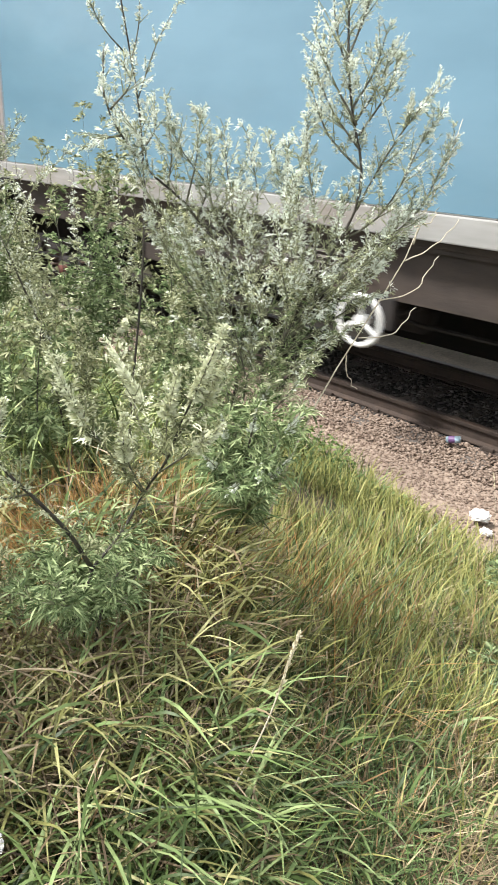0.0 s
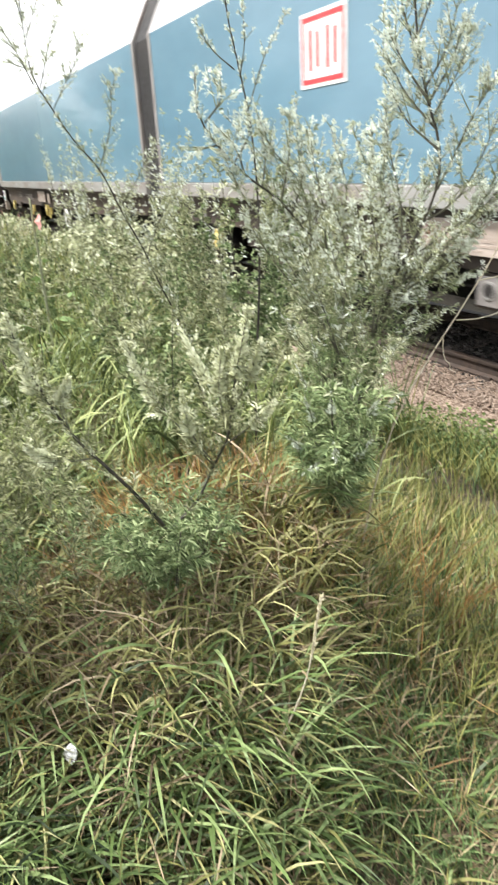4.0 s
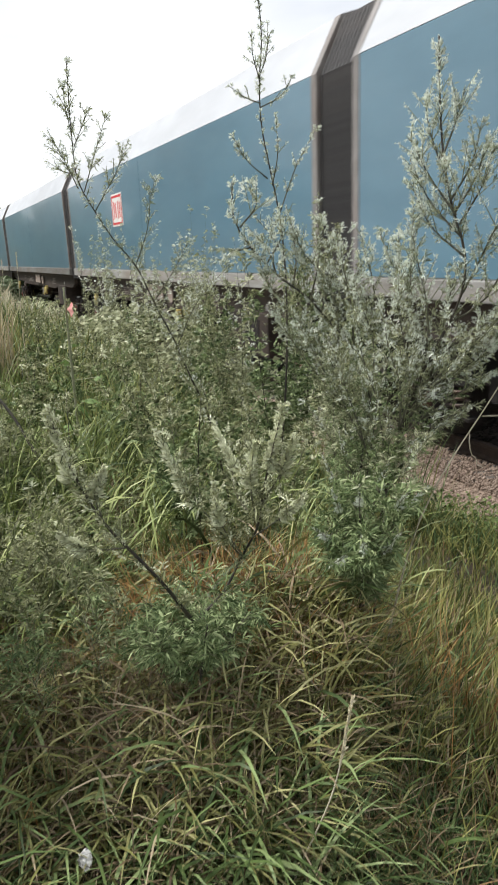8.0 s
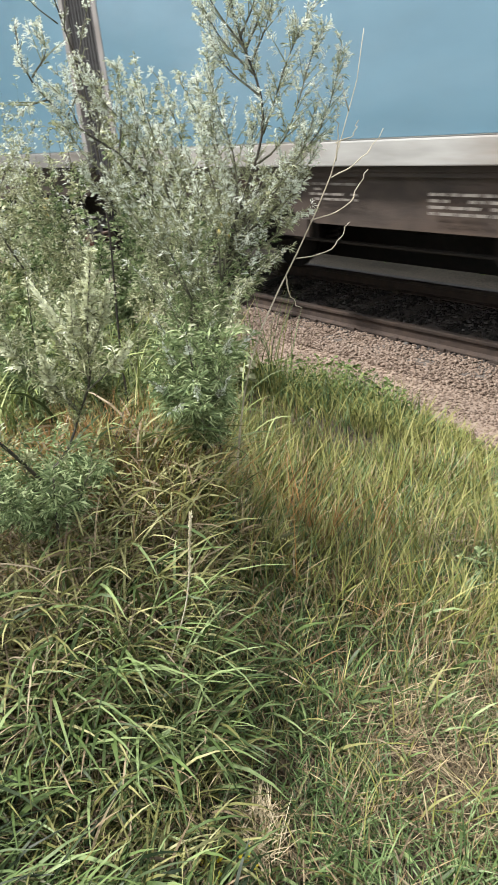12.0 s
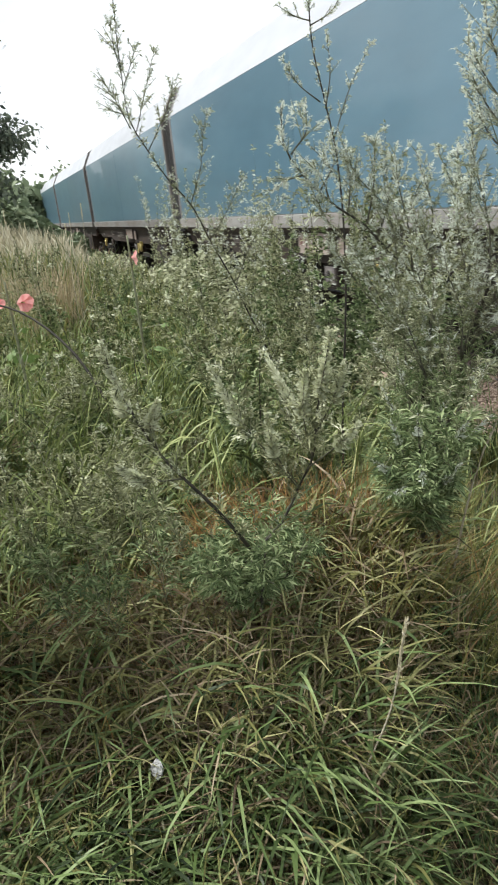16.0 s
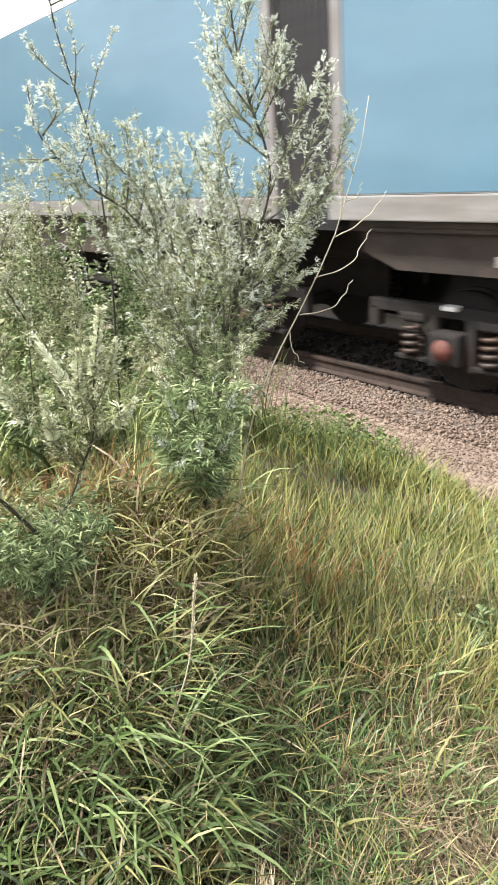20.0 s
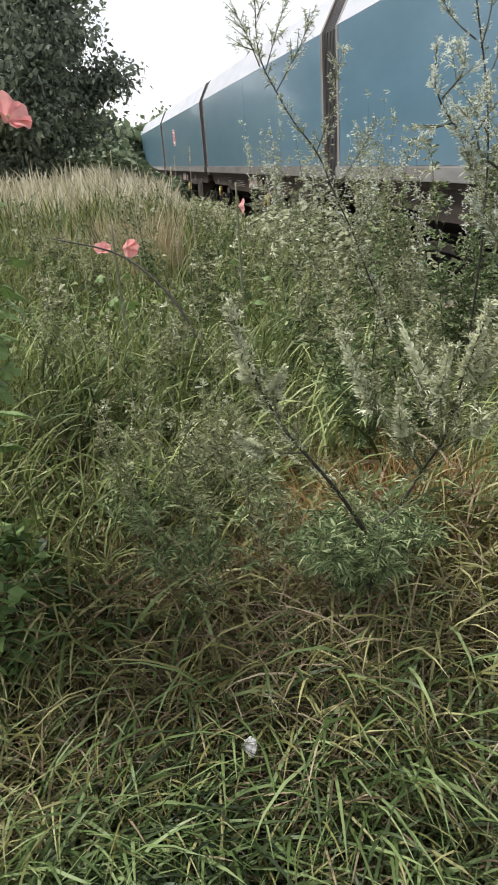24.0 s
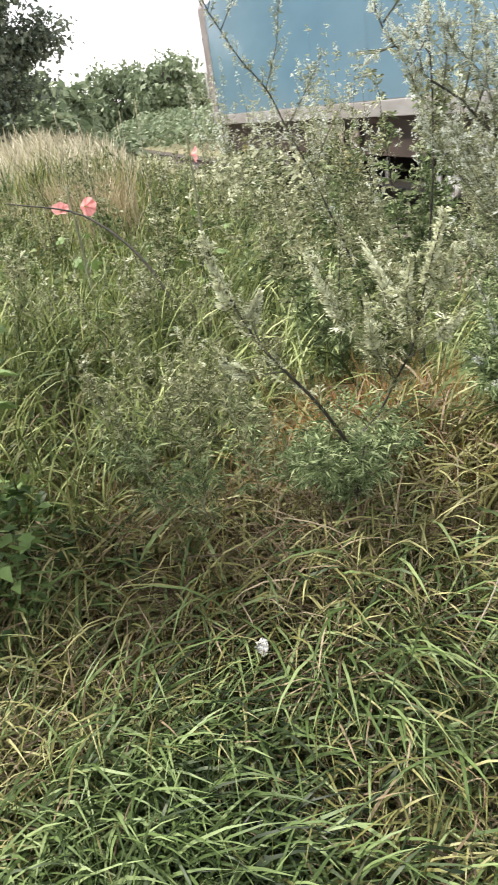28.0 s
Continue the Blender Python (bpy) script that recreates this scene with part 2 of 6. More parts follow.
M_OLIVE = leafy("yellow_green_grass", (0.05318, 0.05943, 0.01376), (0.2444, 0.252, 0.07254), (0.4328, 0.4096, 0.17), 0.55, 0.2, gloss=0.25)
M_DEAD = leafy("dead_grass_blades", (0.03808, 0.0272, 0.01523), (0.2017, 0.1494, 0.0859), (0.3844, 0.3179, 0.2144), 0.65, 0.1)
M_THATCH = leafy("brown_thatch", (0.021, 0.0156, 0.009), (0.12, 0.0904, 0.052), (0.336, 0.272, 0.168), 0.8, 0.05)
M_STRAW = leafy("dry_straw_grass", (0.06256, 0.04254, 0.02127), (0.2825, 0.21, 0.1107), (0.51, 0.4173, 0.2628), 0.65, 0.12)
M_RUSSET = leafy("russet_dead_grass", (0.0884, 0.0476, 0.01904), (0.3071, 0.1867, 0.083), (0.4704, 0.336, 0.1848), 0.7, 0.15)
M_MUG = leafy("grey_green_mugwort", (0.08667, 0.09245, 0.04854), (0.3872, 0.4103, 0.2485), (0.728, 0.7454, 0.5431), 0.8, 0.36, gloss=0.15)
M_MUGTOP = leafy("silvery_mugwort_tips", (0.54, 0.58, 0.5), (0.75, 0.79, 0.7), (0.89, 0.92, 0.85), 0.85, 0.4, gloss=0.15)
M_MUGLOW = leafy("deep_green_mugwort", (0.0354, 0.059, 0.0236), (0.1652, 0.2242, 0.0944), (0.4248, 0.4897, 0.2596), 0.7, 0.15, gloss=0.22)
M_NETTLE = leafy("fresh_green_leaves", (0.04, 0.068, 0.018), (0.115, 0.165, 0.048), (0.25, 0.31, 0.115), 0.6, 0.25)
M_STEM = surface("dark_woody_stem", (0.022, 0.02, 0.016), (0.055, 0.046, 0.034), 40, 0.8, 0, 0.2, 80)
M_SHOOT = surface("grey_brown_shoot", (0.05, 0.048, 0.034), (0.12, 0.115, 0.08), 40, 0.8, 0, 0.2, 80)
M_PALESTEM = surface("green_grey_stem", (0.16, 0.17, 0.1), (0.25, 0.26, 0.16), 40, 0.75, 0, 0.1, 80)
M_TWIG = surface("bleached_twig", (0.368, 0.322, 0.2357), (0.5405, 0.483, 0.3795), 40, 0.8, 0, 0.2, 80)
M_YOUNGTOP = leafy("yellow_green_mugwort_tips", (0.52, 0.54, 0.37), (0.7, 0.72, 0.53), (0.84, 0.86, 0.68), 0.85, 0.25, gloss=0.15)
M_YOUNG = leafy("young_mugwort_leaves", (0.032, 0.04, 0.016), (0.235, 0.25, 0.125), (0.5, 0.51, 0.32), 0.75, 0.18, gloss=0.2)
M_PINK = leafy("salmon_pink_petals", (0.819, 0.315, 0.3045), (0.903, 0.462, 0.441), (0.966, 0.651, 0.609), 0.75, 0.4)
M_BUD = leafy("pale_green_buds", (0.4, 0.4, 0.17), (0.58, 0.56, 0.27), (0.74, 0.72, 0.42), 0.7, 0.25)
M_HOLLY = leafy("hollyhock_leaves", (0.024, 0.048, 0.0108), (0.08064, 0.1411, 0.04032), (0.22, 0.32, 0.11), 0.55, 0.2, gloss=0.35)
M_PETAL = leafy("yellow_petals", (0.4875, 0.375, 0.015), (0.6, 0.495, 0.03), (0.6375, 0.5625, 0.075), 0.6, 0.3)
M_TREE = leafy("dark_tree_leaves", (0.065, 0.085, 0.065), (0.14, 0.17, 0.12), (0.27, 0.31, 0.225), 0.6, 0.22, 0.3)
M_WOODS = leafy("distant_tree_leaves", (0.104, 0.143, 0.078), (0.195, 0.247, 0.143), (0.325, 0.377, 0.247), 0.7, 0.2, 0.3)
M_BARK = surface("grey_bark", (0.06, 0.05, 0.04), (0.12, 0.1, 0.08), 20, 0.9, 0, 0.5, 30)
M_TIMBER = surface("weathered_grey_timber", (0.085, 0.085, 0.095), (0.15, 0.15, 0.165), 14, 0.8, 0, 0.3, 40, (0.05, 0.045, 0.042), 2, 0.5, (4, 4, 0.5))
M_SHELL = surface("white_plastic_scrap", (0.496, 0.496, 0.48), (0.656, 0.656, 0.64), 20, 0.5, 0, 0.1, 40, (0.3, 0.27, 0.22), 12, 0.5)
M_CAN = surface("dented_can", (0.30, 0.42, 0.5), (0.42, 0.55, 0.62), 18, 0.3, 0.6, 0.1, 30)


# ---- building helpers ----
def mesh_of(name, bm, mat, smooth=False):
    me = bpy.data.meshes.new(name)
    bm.to_mesh(me)
    bm.free()
    if mat:
        me.materials.append(mat)
    if smooth:
        me.polygons.foreach_set("use_smooth", [True] * len(me.polygons))
    return me


def part(name, bm, mat, parent, label="", smooth=False, at=None):
    """One mesh part under a thing or a part; at: its place in the parent's space."""
    ob = new(name, bm if isinstance(bm, bpy.types.Mesh) else mesh_of(name, bm, mat, smooth))
    ob.parent = parent
    if at is not None:
        ob.matrix_basis = at if isinstance(at, Matrix) else Matrix.Translation(at)
    if label:
        tagged(ob, label)
    return ob


def thing(name, label, category, group="", kind="", at=(0, 0, 0)):
    ob = new(name)
    ob.empty_display_size = 0.2
    ob.matrix_basis = at if isinstance(at, Matrix) else Matrix.Translation(at)
    return tagged(ob, label, category, group, kind)


def box(bm, lo, hi, bevel=0.0):
    lo, hi = Vector(lo), Vector(hi)
    made = bmesh.ops.create_cube(bm, size=1.0, matrix=Matrix.Translation((lo + hi) / 2) @ Matrix.Diagonal((*(hi - lo), 1)))
    if bevel:
        edges = list({e for v in made["verts"] for e in v.link_edges})
        bmesh.ops.bevel(bm, geom=edges, offset=bevel, segments=2, profile=0.6, affect="EDGES")
    return bm


def boxed(lo, hi, bevel=0.0):
    return box(bmesh.new(), lo, hi, bevel)


def tube(bm, points, radii, sides=6):
    """A round bar along points; radii: one for all, or one each."""
    points = [Vector(p) for p in points]
    if not hasattr(radii, "__len__"):
        radii = [radii] * len(points)
    radii = [float(r) for r in radii]
    rings = []
    for k, p in enumerate(points):
        d = (points[min(k + 1, len(points) - 1)] - points[max(k - 1, 0)]).normalized()
        side = d.cross(Vector((0.31, 0.22, 0.93))).normalized()
        up = side.cross(d)
        rings.append([bm.verts.new(p + radii[k] * (math.cos(a) * side + math.sin(a) * up))
                      for a in (2 * math.pi * s / sides for s in range(sides))])
    for a, b in zip(rings, rings[1:]):
        for s in range(sides):
            bm.faces.new((a[s], a[(s + 1) % sides], b[(s + 1) % sides], b[s]))
    bm.faces.new(rings[0][::-1])
    bm.faces.new(rings[-1])
    return bm


def drum(bm, centre, axis, radius, length, sides=20, bevel=0.0):
    turn = Vector(axis).to_track_quat("Z", "Y").to_matrix().to_4x4()
    made = bmesh.ops.create_cone(bm, cap_ends=True, segments=sides, radius1=radius, radius2=radius, depth=length,
                                 matrix=Matrix.Translation(centre) @ turn)
    if bevel:
        rim = [e for e in {e for v in made["verts"] for e in v.link_edges} if len(e.link_faces) == 2 and e.calc_face_angle() > 1.0]
        bmesh.ops.bevel(bm, geom=rim, offset=bevel, segments=2, affect="EDGES")
    return bm


def ring(bm, centre, axis, radius, thick, sides=24, tube_sides=8):
    turn = Vector(axis).to_track_quat("Z", "Y").to_matrix()
    c = Vector(centre)
    grid = [[bm.verts.new(c + turn @ Vector(((radius + thick * math.cos(b)) * math.cos(a), (radius + thick * math.cos(b)) * math.sin(a), thick * math.sin(b))))
             for b in (2 * math.pi * j / tube_sides for j in range(tube_sides))] for a in (2 * math.pi * i / sides for i in range(sides))]
    for i in range(sides):
        for j in range(tube_sides):
            bm.faces.new((grid[i][j], grid[(i + 1) % sides][j], grid[(i + 1) % sides][(j + 1) % tube_sides], grid[i][(j + 1) % tube_sides]))
    return bm


def extrude_profile(bm, outline, x0, x1):
    """A closed outline of (y, z) drawn out along x."""
    a = [bm.verts.new((x0, y, z)) for y, z in outline]
    b = [bm.verts.new((x1, y, z)) for y, z in outline]
    n = len(outline)
    for k in range(n):
        bm.faces.new((a[k], a[(k + 1) % n], b[(k + 1) % n], b[k]))
    bm.faces.new(a[::-1])
    bm.faces.new(b)
    bmesh.ops.recalc_face_normals(bm, faces=bm.faces)
    return bm


def sheet_mesh(name, verts, quads, mat, smooth=True):
    """A mesh from arrays: verts (n, 3), quads (m, 4)."""
    verts, quads = np.asarray(verts, np.float32), np.asarray(quads, np.int32)
    me = bpy.data.meshes.new(name)
    me.vertices.add(len(verts))
    me.vertices.foreach_set("co", verts.ravel())
    me.loops.add(quads.size)
    me.loops.foreach_set("vertex_index", quads.ravel())
    me.polygons.add(len(quads))
    me.polygons.foreach_set("loop_start", np.arange(0, quads.size, 4, dtype=np.int32))
    if smooth:
        me.polygons.foreach_set("use_smooth", np.ones(len(quads), bool))
    me.update(calc_edges=True)
    me.materials.append(mat)
    return me


# ---- the lie of the land ----
RAIL_Y, TRACK_Y, RAIL_TOP, WALL_Y = 5.76, 6.51, -0.2, 5.07
BANK = [(-60, 0.6), (-3, 0.62), (0.0, 0.62), (1.2, 0.58), (2.0, 0.36), (3.0, 0.02), (4.0, -0.33), (4.5, -0.43), (4.9, -0.42), (5.5, -0.39), (7.6, -0.39), (8.4, -0.5), (9.5, -0.45), (16, -0.2), (80, 0.3), (2000, 2.0)]


def ground_z(x, y):
    x, y = np.asarray(x, float), np.asarray(y, float)
    z = np.interp(y, [b[0] for b in BANK], [b[1] for b in BANK])
    soft = np.clip((4.6 - y) / 1.5, 0, 1)
    z = z + soft * (0.035 * np.sin(1.9 * x + 0.6) * np.cos(1.4 * y) + 0.02 * np.sin(4.3 * x + 2.1 * y))
    z = z + 0.24 * np.exp(-((x + 1.2) / 0.6) ** 2 - ((y - 1.05) / 0.6) ** 2)
    far = np.clip((-x - 5) / 12, 0, 1) * np.clip((3.7 - y) / 1.6, 0, 1)
    return z + 0.8 * far


def make_ground():
    xs = np.unique(np.r_[-3000, -1200, -500, -220, -120, np.arange(-80, -12, 4.0), np.arange(-12, 3.01, 0.2), np.arange(4, 40, 4.0), 60, 120, 300, 900, 3000])
    ys = np.unique(np.r_[-3000, -900, -300, -100, -40, np.arange(-20, -2, 2.0), np.arange(-2, 5.01, 0.2), np.arange(5.2, 10, 0.4), np.arange(11, 40, 3.0), 60, 100, 200, 400, 900, 3000])
    gx, gy = np.meshgrid(xs, ys, indexing="ij")
    gz = ground_z(gx, gy)
    verts = np.stack([gx, gy, gz], -1).reshape(-1, 3)
    nx, ny = len(xs), len(ys)
    i, j = np.meshgrid(np.arange(nx - 1), np.arange(ny - 1), indexing="ij")
    a = (i * ny + j).ravel()
    me = sheet_mesh("ground", verts, np.stack([a, a + ny, a + ny + 1, a + 1], -1), M_SOIL)
    me.materials.append(M_FIELD)
    cx, cy = (gx[:-1, :-1] + gx[1:, 1:]).ravel() / 2, (gy[:-1, :-1] + gy[1:, 1:]).ravel() / 2
    me.materials.append(M_STONE)
    me.materials.append(M_SHADE_GRAVEL)
    zone = ((np.hypot(cx, cy) > 13) & ((cy < 4.2) | (cy > 9))).astype(np.int32)
    zone[(cy > 4.0) & (cy < 5.75)] = 2
    # the strip beneath the wagons gets the gravel with shade painted in
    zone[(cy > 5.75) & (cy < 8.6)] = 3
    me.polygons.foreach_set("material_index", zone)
    tagged(new("ground", me), "grassy bank of dry soil falling to the ballast", "ground", kind="structure")


make_ground()


# ---- the track ----
def make_track():
    x0, x1 = -260.0, 60.0
    prof = [(-0.065, -0.16), (0.065, -0.16), (0.065, -0.148), (0.012, -0.13), (0.01, -0.045), (0.034, -0.034), (0.036, -0.004), (0.03, 0), (-0.03, 0), (-0.036, -0.004), (-0.034, -0.034), (-0.01, -0.045), (-0.012, -0.13), (-0.065, -0.148)]
    for y in (RAIL_Y, 2 * TRACK_Y - RAIL_Y):
        rail = thing("rail", "rusty steel rail with a worn head, on sleepers in ballast", "rail", "rails of the track", at=(0, y, RAIL_TOP))
        part("rail_bar", extrude_profile(bmesh.new(), prof, x0, x1), M_RUST, rail)
        part("rail_head", boxed((x0, -0.028, 0.0), (x1, 0.028, 0.003)), M_STEEL, rail, "worn brighter running surface")
    block = mesh_of("sleeper", boxed((-0.13, -1.2, -0.2), (0.13, 1.2, 0.0), 0.012), M_SLEEPER)
    clip = bmesh.new()
    box(clip, (-0.09, -0.13, 0.0), (0.09, 0.13, 0.016), 0.004)
    box(clip, (-0.05, -0.11, 0.016), (0.05, -0.07, 0.05), 0.006)
    box(clip, (-0.05, 0.07, 0.016), (0.05, 0.11, 0.05), 0.006)
    clip = mesh_of("rail_clip", clip, M_RUST)
    for k in range(120):
        x = -60 + 0.6 * k + random.uniform(-0.02, 0.02)
        s = new("sleeper", block)
        s.matrix_basis = pose(x, TRACK_Y + random.uniform(-0.02, 0.02), RAIL_TOP - 0.178, 0, 0, random.uniform(-0.8, 0.8))
        tagged(s, "weathered dark wooden sleeper under the rails", "sleeper", "sleepers of the track")
        if -12 < x < 3:
            for y in (RAIL_Y, 2 * TRACK_Y - RAIL_Y):
                part("rail_clip", clip, None, s, at=Matrix.Translation((0, y - TRACK_Y, 0.0)))


make_track()


def stones(name, count, area, size, mat, lift=0.0, seed=1, kind="stuff", label="", category=""):
    """Loose angular stones strewn over an area (x0, x1, y0, y1)."""
    rng = np.random.default_rng(seed)
    cube = np.array([[-1, -1, -1], [1, -1, -1], [1, 1, -1], [-1, 1, -1], [-1, -1, 1], [1, -1, 1], [1, 1, 1], [-1, 1, 1]], float)
    quads = np.array([[0, 3, 2, 1], [4, 5, 6, 7], [0, 1, 5, 4], [1, 2, 6, 5], [2, 3, 7, 6], [3, 0, 4, 7]])
    x, y = rng.uniform(area[0], area[1], count), rng.uniform(area[2], area[3], count)
    s = size * rng.uniform(0.5, 1.25, (count, 1, 3)) * rng.uniform(0.6, 1.2, (count, 1, 1))
    v = cube[None] * (1 + rng.uniform(-0.38, 0.1, (count, 8, 3))) * s * [1, 1, 0.75]
    a, b = rng.uniform(0, 6.3, count), rng.uniform(-0.7, 0.7, count)
    ca, sa, cb, sb = np.cos(a), np.sin(a), np.cos(b), np.sin(b)
    v = np.stack([v[..., 0], v[..., 1] * cb[:, None] - v[..., 2] * sb[:, None], v[..., 1] * sb[:, None] + v[..., 2] * cb[:, None]], -1)
    v = np.stack([v[..., 0] * ca[:, None] - v[..., 1] * sa[:, None], v[..., 0] * sa[:, None] + v[..., 1] * ca[:, None], v[..., 2]], -1)
    v += np.stack([x, y, ground_z(x, y) + lift + rng.uniform(-0.3, 0.7, count) * size], -1)[:, None]
    f = quads[None] + 8 * np.arange(count)[:, None, None]
    ob = new(name, sheet_mesh(name, v.reshape(-1, 3), f.reshape(-1, 4), mat, False))
    return tagged(ob, label, category, kind=kind)


M_PEBBLE = leafy("ballast_stones", (0.135, 0.09653, 0.07366), (0.2128, 0.1579, 0.1228), (0.2946, 0.2332, 0.1882), 0.85, 0.0, 2.0)
# stones between the rails: shade under the wagons is painted into their colour
M_SHADE_STONE = leafy("ballast_in_painted_shade", (0.016, 0.0136, 0.012), (0.0384, 0.0328, 0.0296), (0.104, 0.0944, 0.0864), 0.7, 0.0, 2.0)
stones("ballast", 25000, (-7.0, 0.8, 4.2, 5.7), 0.0112, M_PEBBLE, 0.0, 3, label="pinkish-brown crushed stone ballast beside the rail", category="ballast")
stones("ballast", 9000, (-7.5, 0.8, 5.05, 5.68), 0.0125, M_PEBBLE, 0.018, 6, label="pinkish-brown crushed stone heaped against the rail", category="ballast")
stones("ballast", 5000, (-7.5, 0.8, 5.6, 7.4), 0.024, M_SHADE_STONE, 0.0, 4, label="crushed stone between the rails, coloured dark for the train's shade", category="ballast")
stones("ballast", 1600, (-30, -7.0, 4.5, 5.7), 0.03, M_PEBBLE, -0.01, 5, label="coarser ballast stone along the far track", category="ballast")


# ---- the goods train: close-coupled five-part covered wagons ----
SPEED, MID, ENDSLOT = 10.8, 15.12, 18.58
UNIT = 2 * ENDSLOT + 3 * MID
HALF, Z_SILL, Z_BLUE, Z_EAVE, Z_SHOULDER, Z_ROOF = 1.44, 1.40, 1.615, 3.93, 4.42, 4.62


def raised(profile):
    """Lifts the roof part of an end profile to the roof's full height."""
    return [(y, z + 0.15 * max(0.0, min(1.0, (z - Z_EAVE) / 0.4))) for y, z in profile]


def axle_set(parent, x, wheel_mesh):
    """Guard frame, axle box, two pairs of coil springs and a turning wheelset, at x along the wagon."""
    for side in (-1, 1):
        y = side * 1.02
        out = side * 0.06
        bm = bmesh.new()
        box(bm, (-0.95, y - 0.05, 0.26), (0.95, y + 0.05, 0.37), 0.015)
        for s in (-1, 1):
            box(bm, (s * 0.2 - 0.05, y - 0.055, -0.2), (s * 0.2 + 0.05, y + 0.055, 0.28), 0.012)
            box(bm, (s * 0.42 - 0.17, y - 0.085, -0.17), (s * 0.42 + 0.17, y + 0.085, -0.13), 0.01)
            box(bm, (s * 0.42 - 0.15, y - 0.08, 0.2), (s * 0.42 + 0.15, y + 0.08, 0.28), 0.02)
            box(bm, (s * 0.9 - 0.06, y - 0.05, 0.1), (s * 0.9 + 0.06, y + 0.05, 0.3), 0.012)
        frame_ = part("guard_frame", bm, M_DARK, parent, "grimy steel guard frame", at=(x, 0, 0.27))
        hub = part("axle_box", boxed((-0.15, y - 0.1 + out, -0.14), (0.15, y + 0.1 + out, 0.15), 0.03), M_DARK, frame_, "grimy axle box")
        part("axle_cover", drum(bmesh.new(), (0, y + side * 0.18, 0), (0, 1, 0), 0.098, 0.07, 24, 0.02), M_RED, hub, "faded red axle cover", True)
        part("axle_lug", boxed((-0.075, y + side * 0.06 - 0.05, 0.34), (0.075, y + side * 0.06 + 0.05, 0.385), 0.015), M_WHITE, frame_, "white painted lug")
        for s in (-1, 1):
            coil = bmesh.new()
            pts = [(s * 0.42 + 0.085 * math.cos(a), y + side * 0.05 + 0.085 * math.sin(a), -0.13 + 0.33 * a / (2 * math.pi * 4.5)) for a in (2 * math.pi * 4.5 * k / 54 for k in range(55))]
            part("coil_spring", tube(coil, pts, 0.021, 6), M_STEEL, frame_, "dusty steel coil spring", True)
        if side == -1:
            part("wheelset", wheel_mesh, None, frame_)
    return frame_


def wheel_mesh():
    bm = bmesh.new()
    drum(bm, (0, 0, 0), (0, 1, 0), 0.08, 1.9, 14)
    for s in (-1, 1):
        drum(bm, (0, s * 0.75, 0), (0, 1, 0), 0.46, 0.12, 36, 0.015)
        drum(bm, (0, s * 0.69, 0), (0, 1, 0), 0.49, 0.03, 36)
        for k in range(6):
            a = k * math.pi / 3
            drum(bm, (0.3 * math.cos(a), s * 0.815, 0.3 * math.sin(a)), (0, 1, 0), 0.035, 0.03, 8)
    return mesh_of("wheelset", bm, M_DARK, False)


def lettering(bm, x0, x1, z0, z1, rows, seed, y):
    """Unreadable printed lines as thin bars."""
    rng = random.Random(seed)
    step = (z1 - z0) / rows
    for r in range(rows):
        x = x0
        while x < x1 - 0.03:
            w = rng.uniform(0.04, 0.16)
            e = min(x + w, x1)
            if rng.random() < 0.8:
                box(bm, (x, y - 0.004, z0 + step * (r + 0.25)), (e, y, z0 + step * (r + 0.72)))
            x = e + rng.uniform(0.02, 0.05)
    return bm


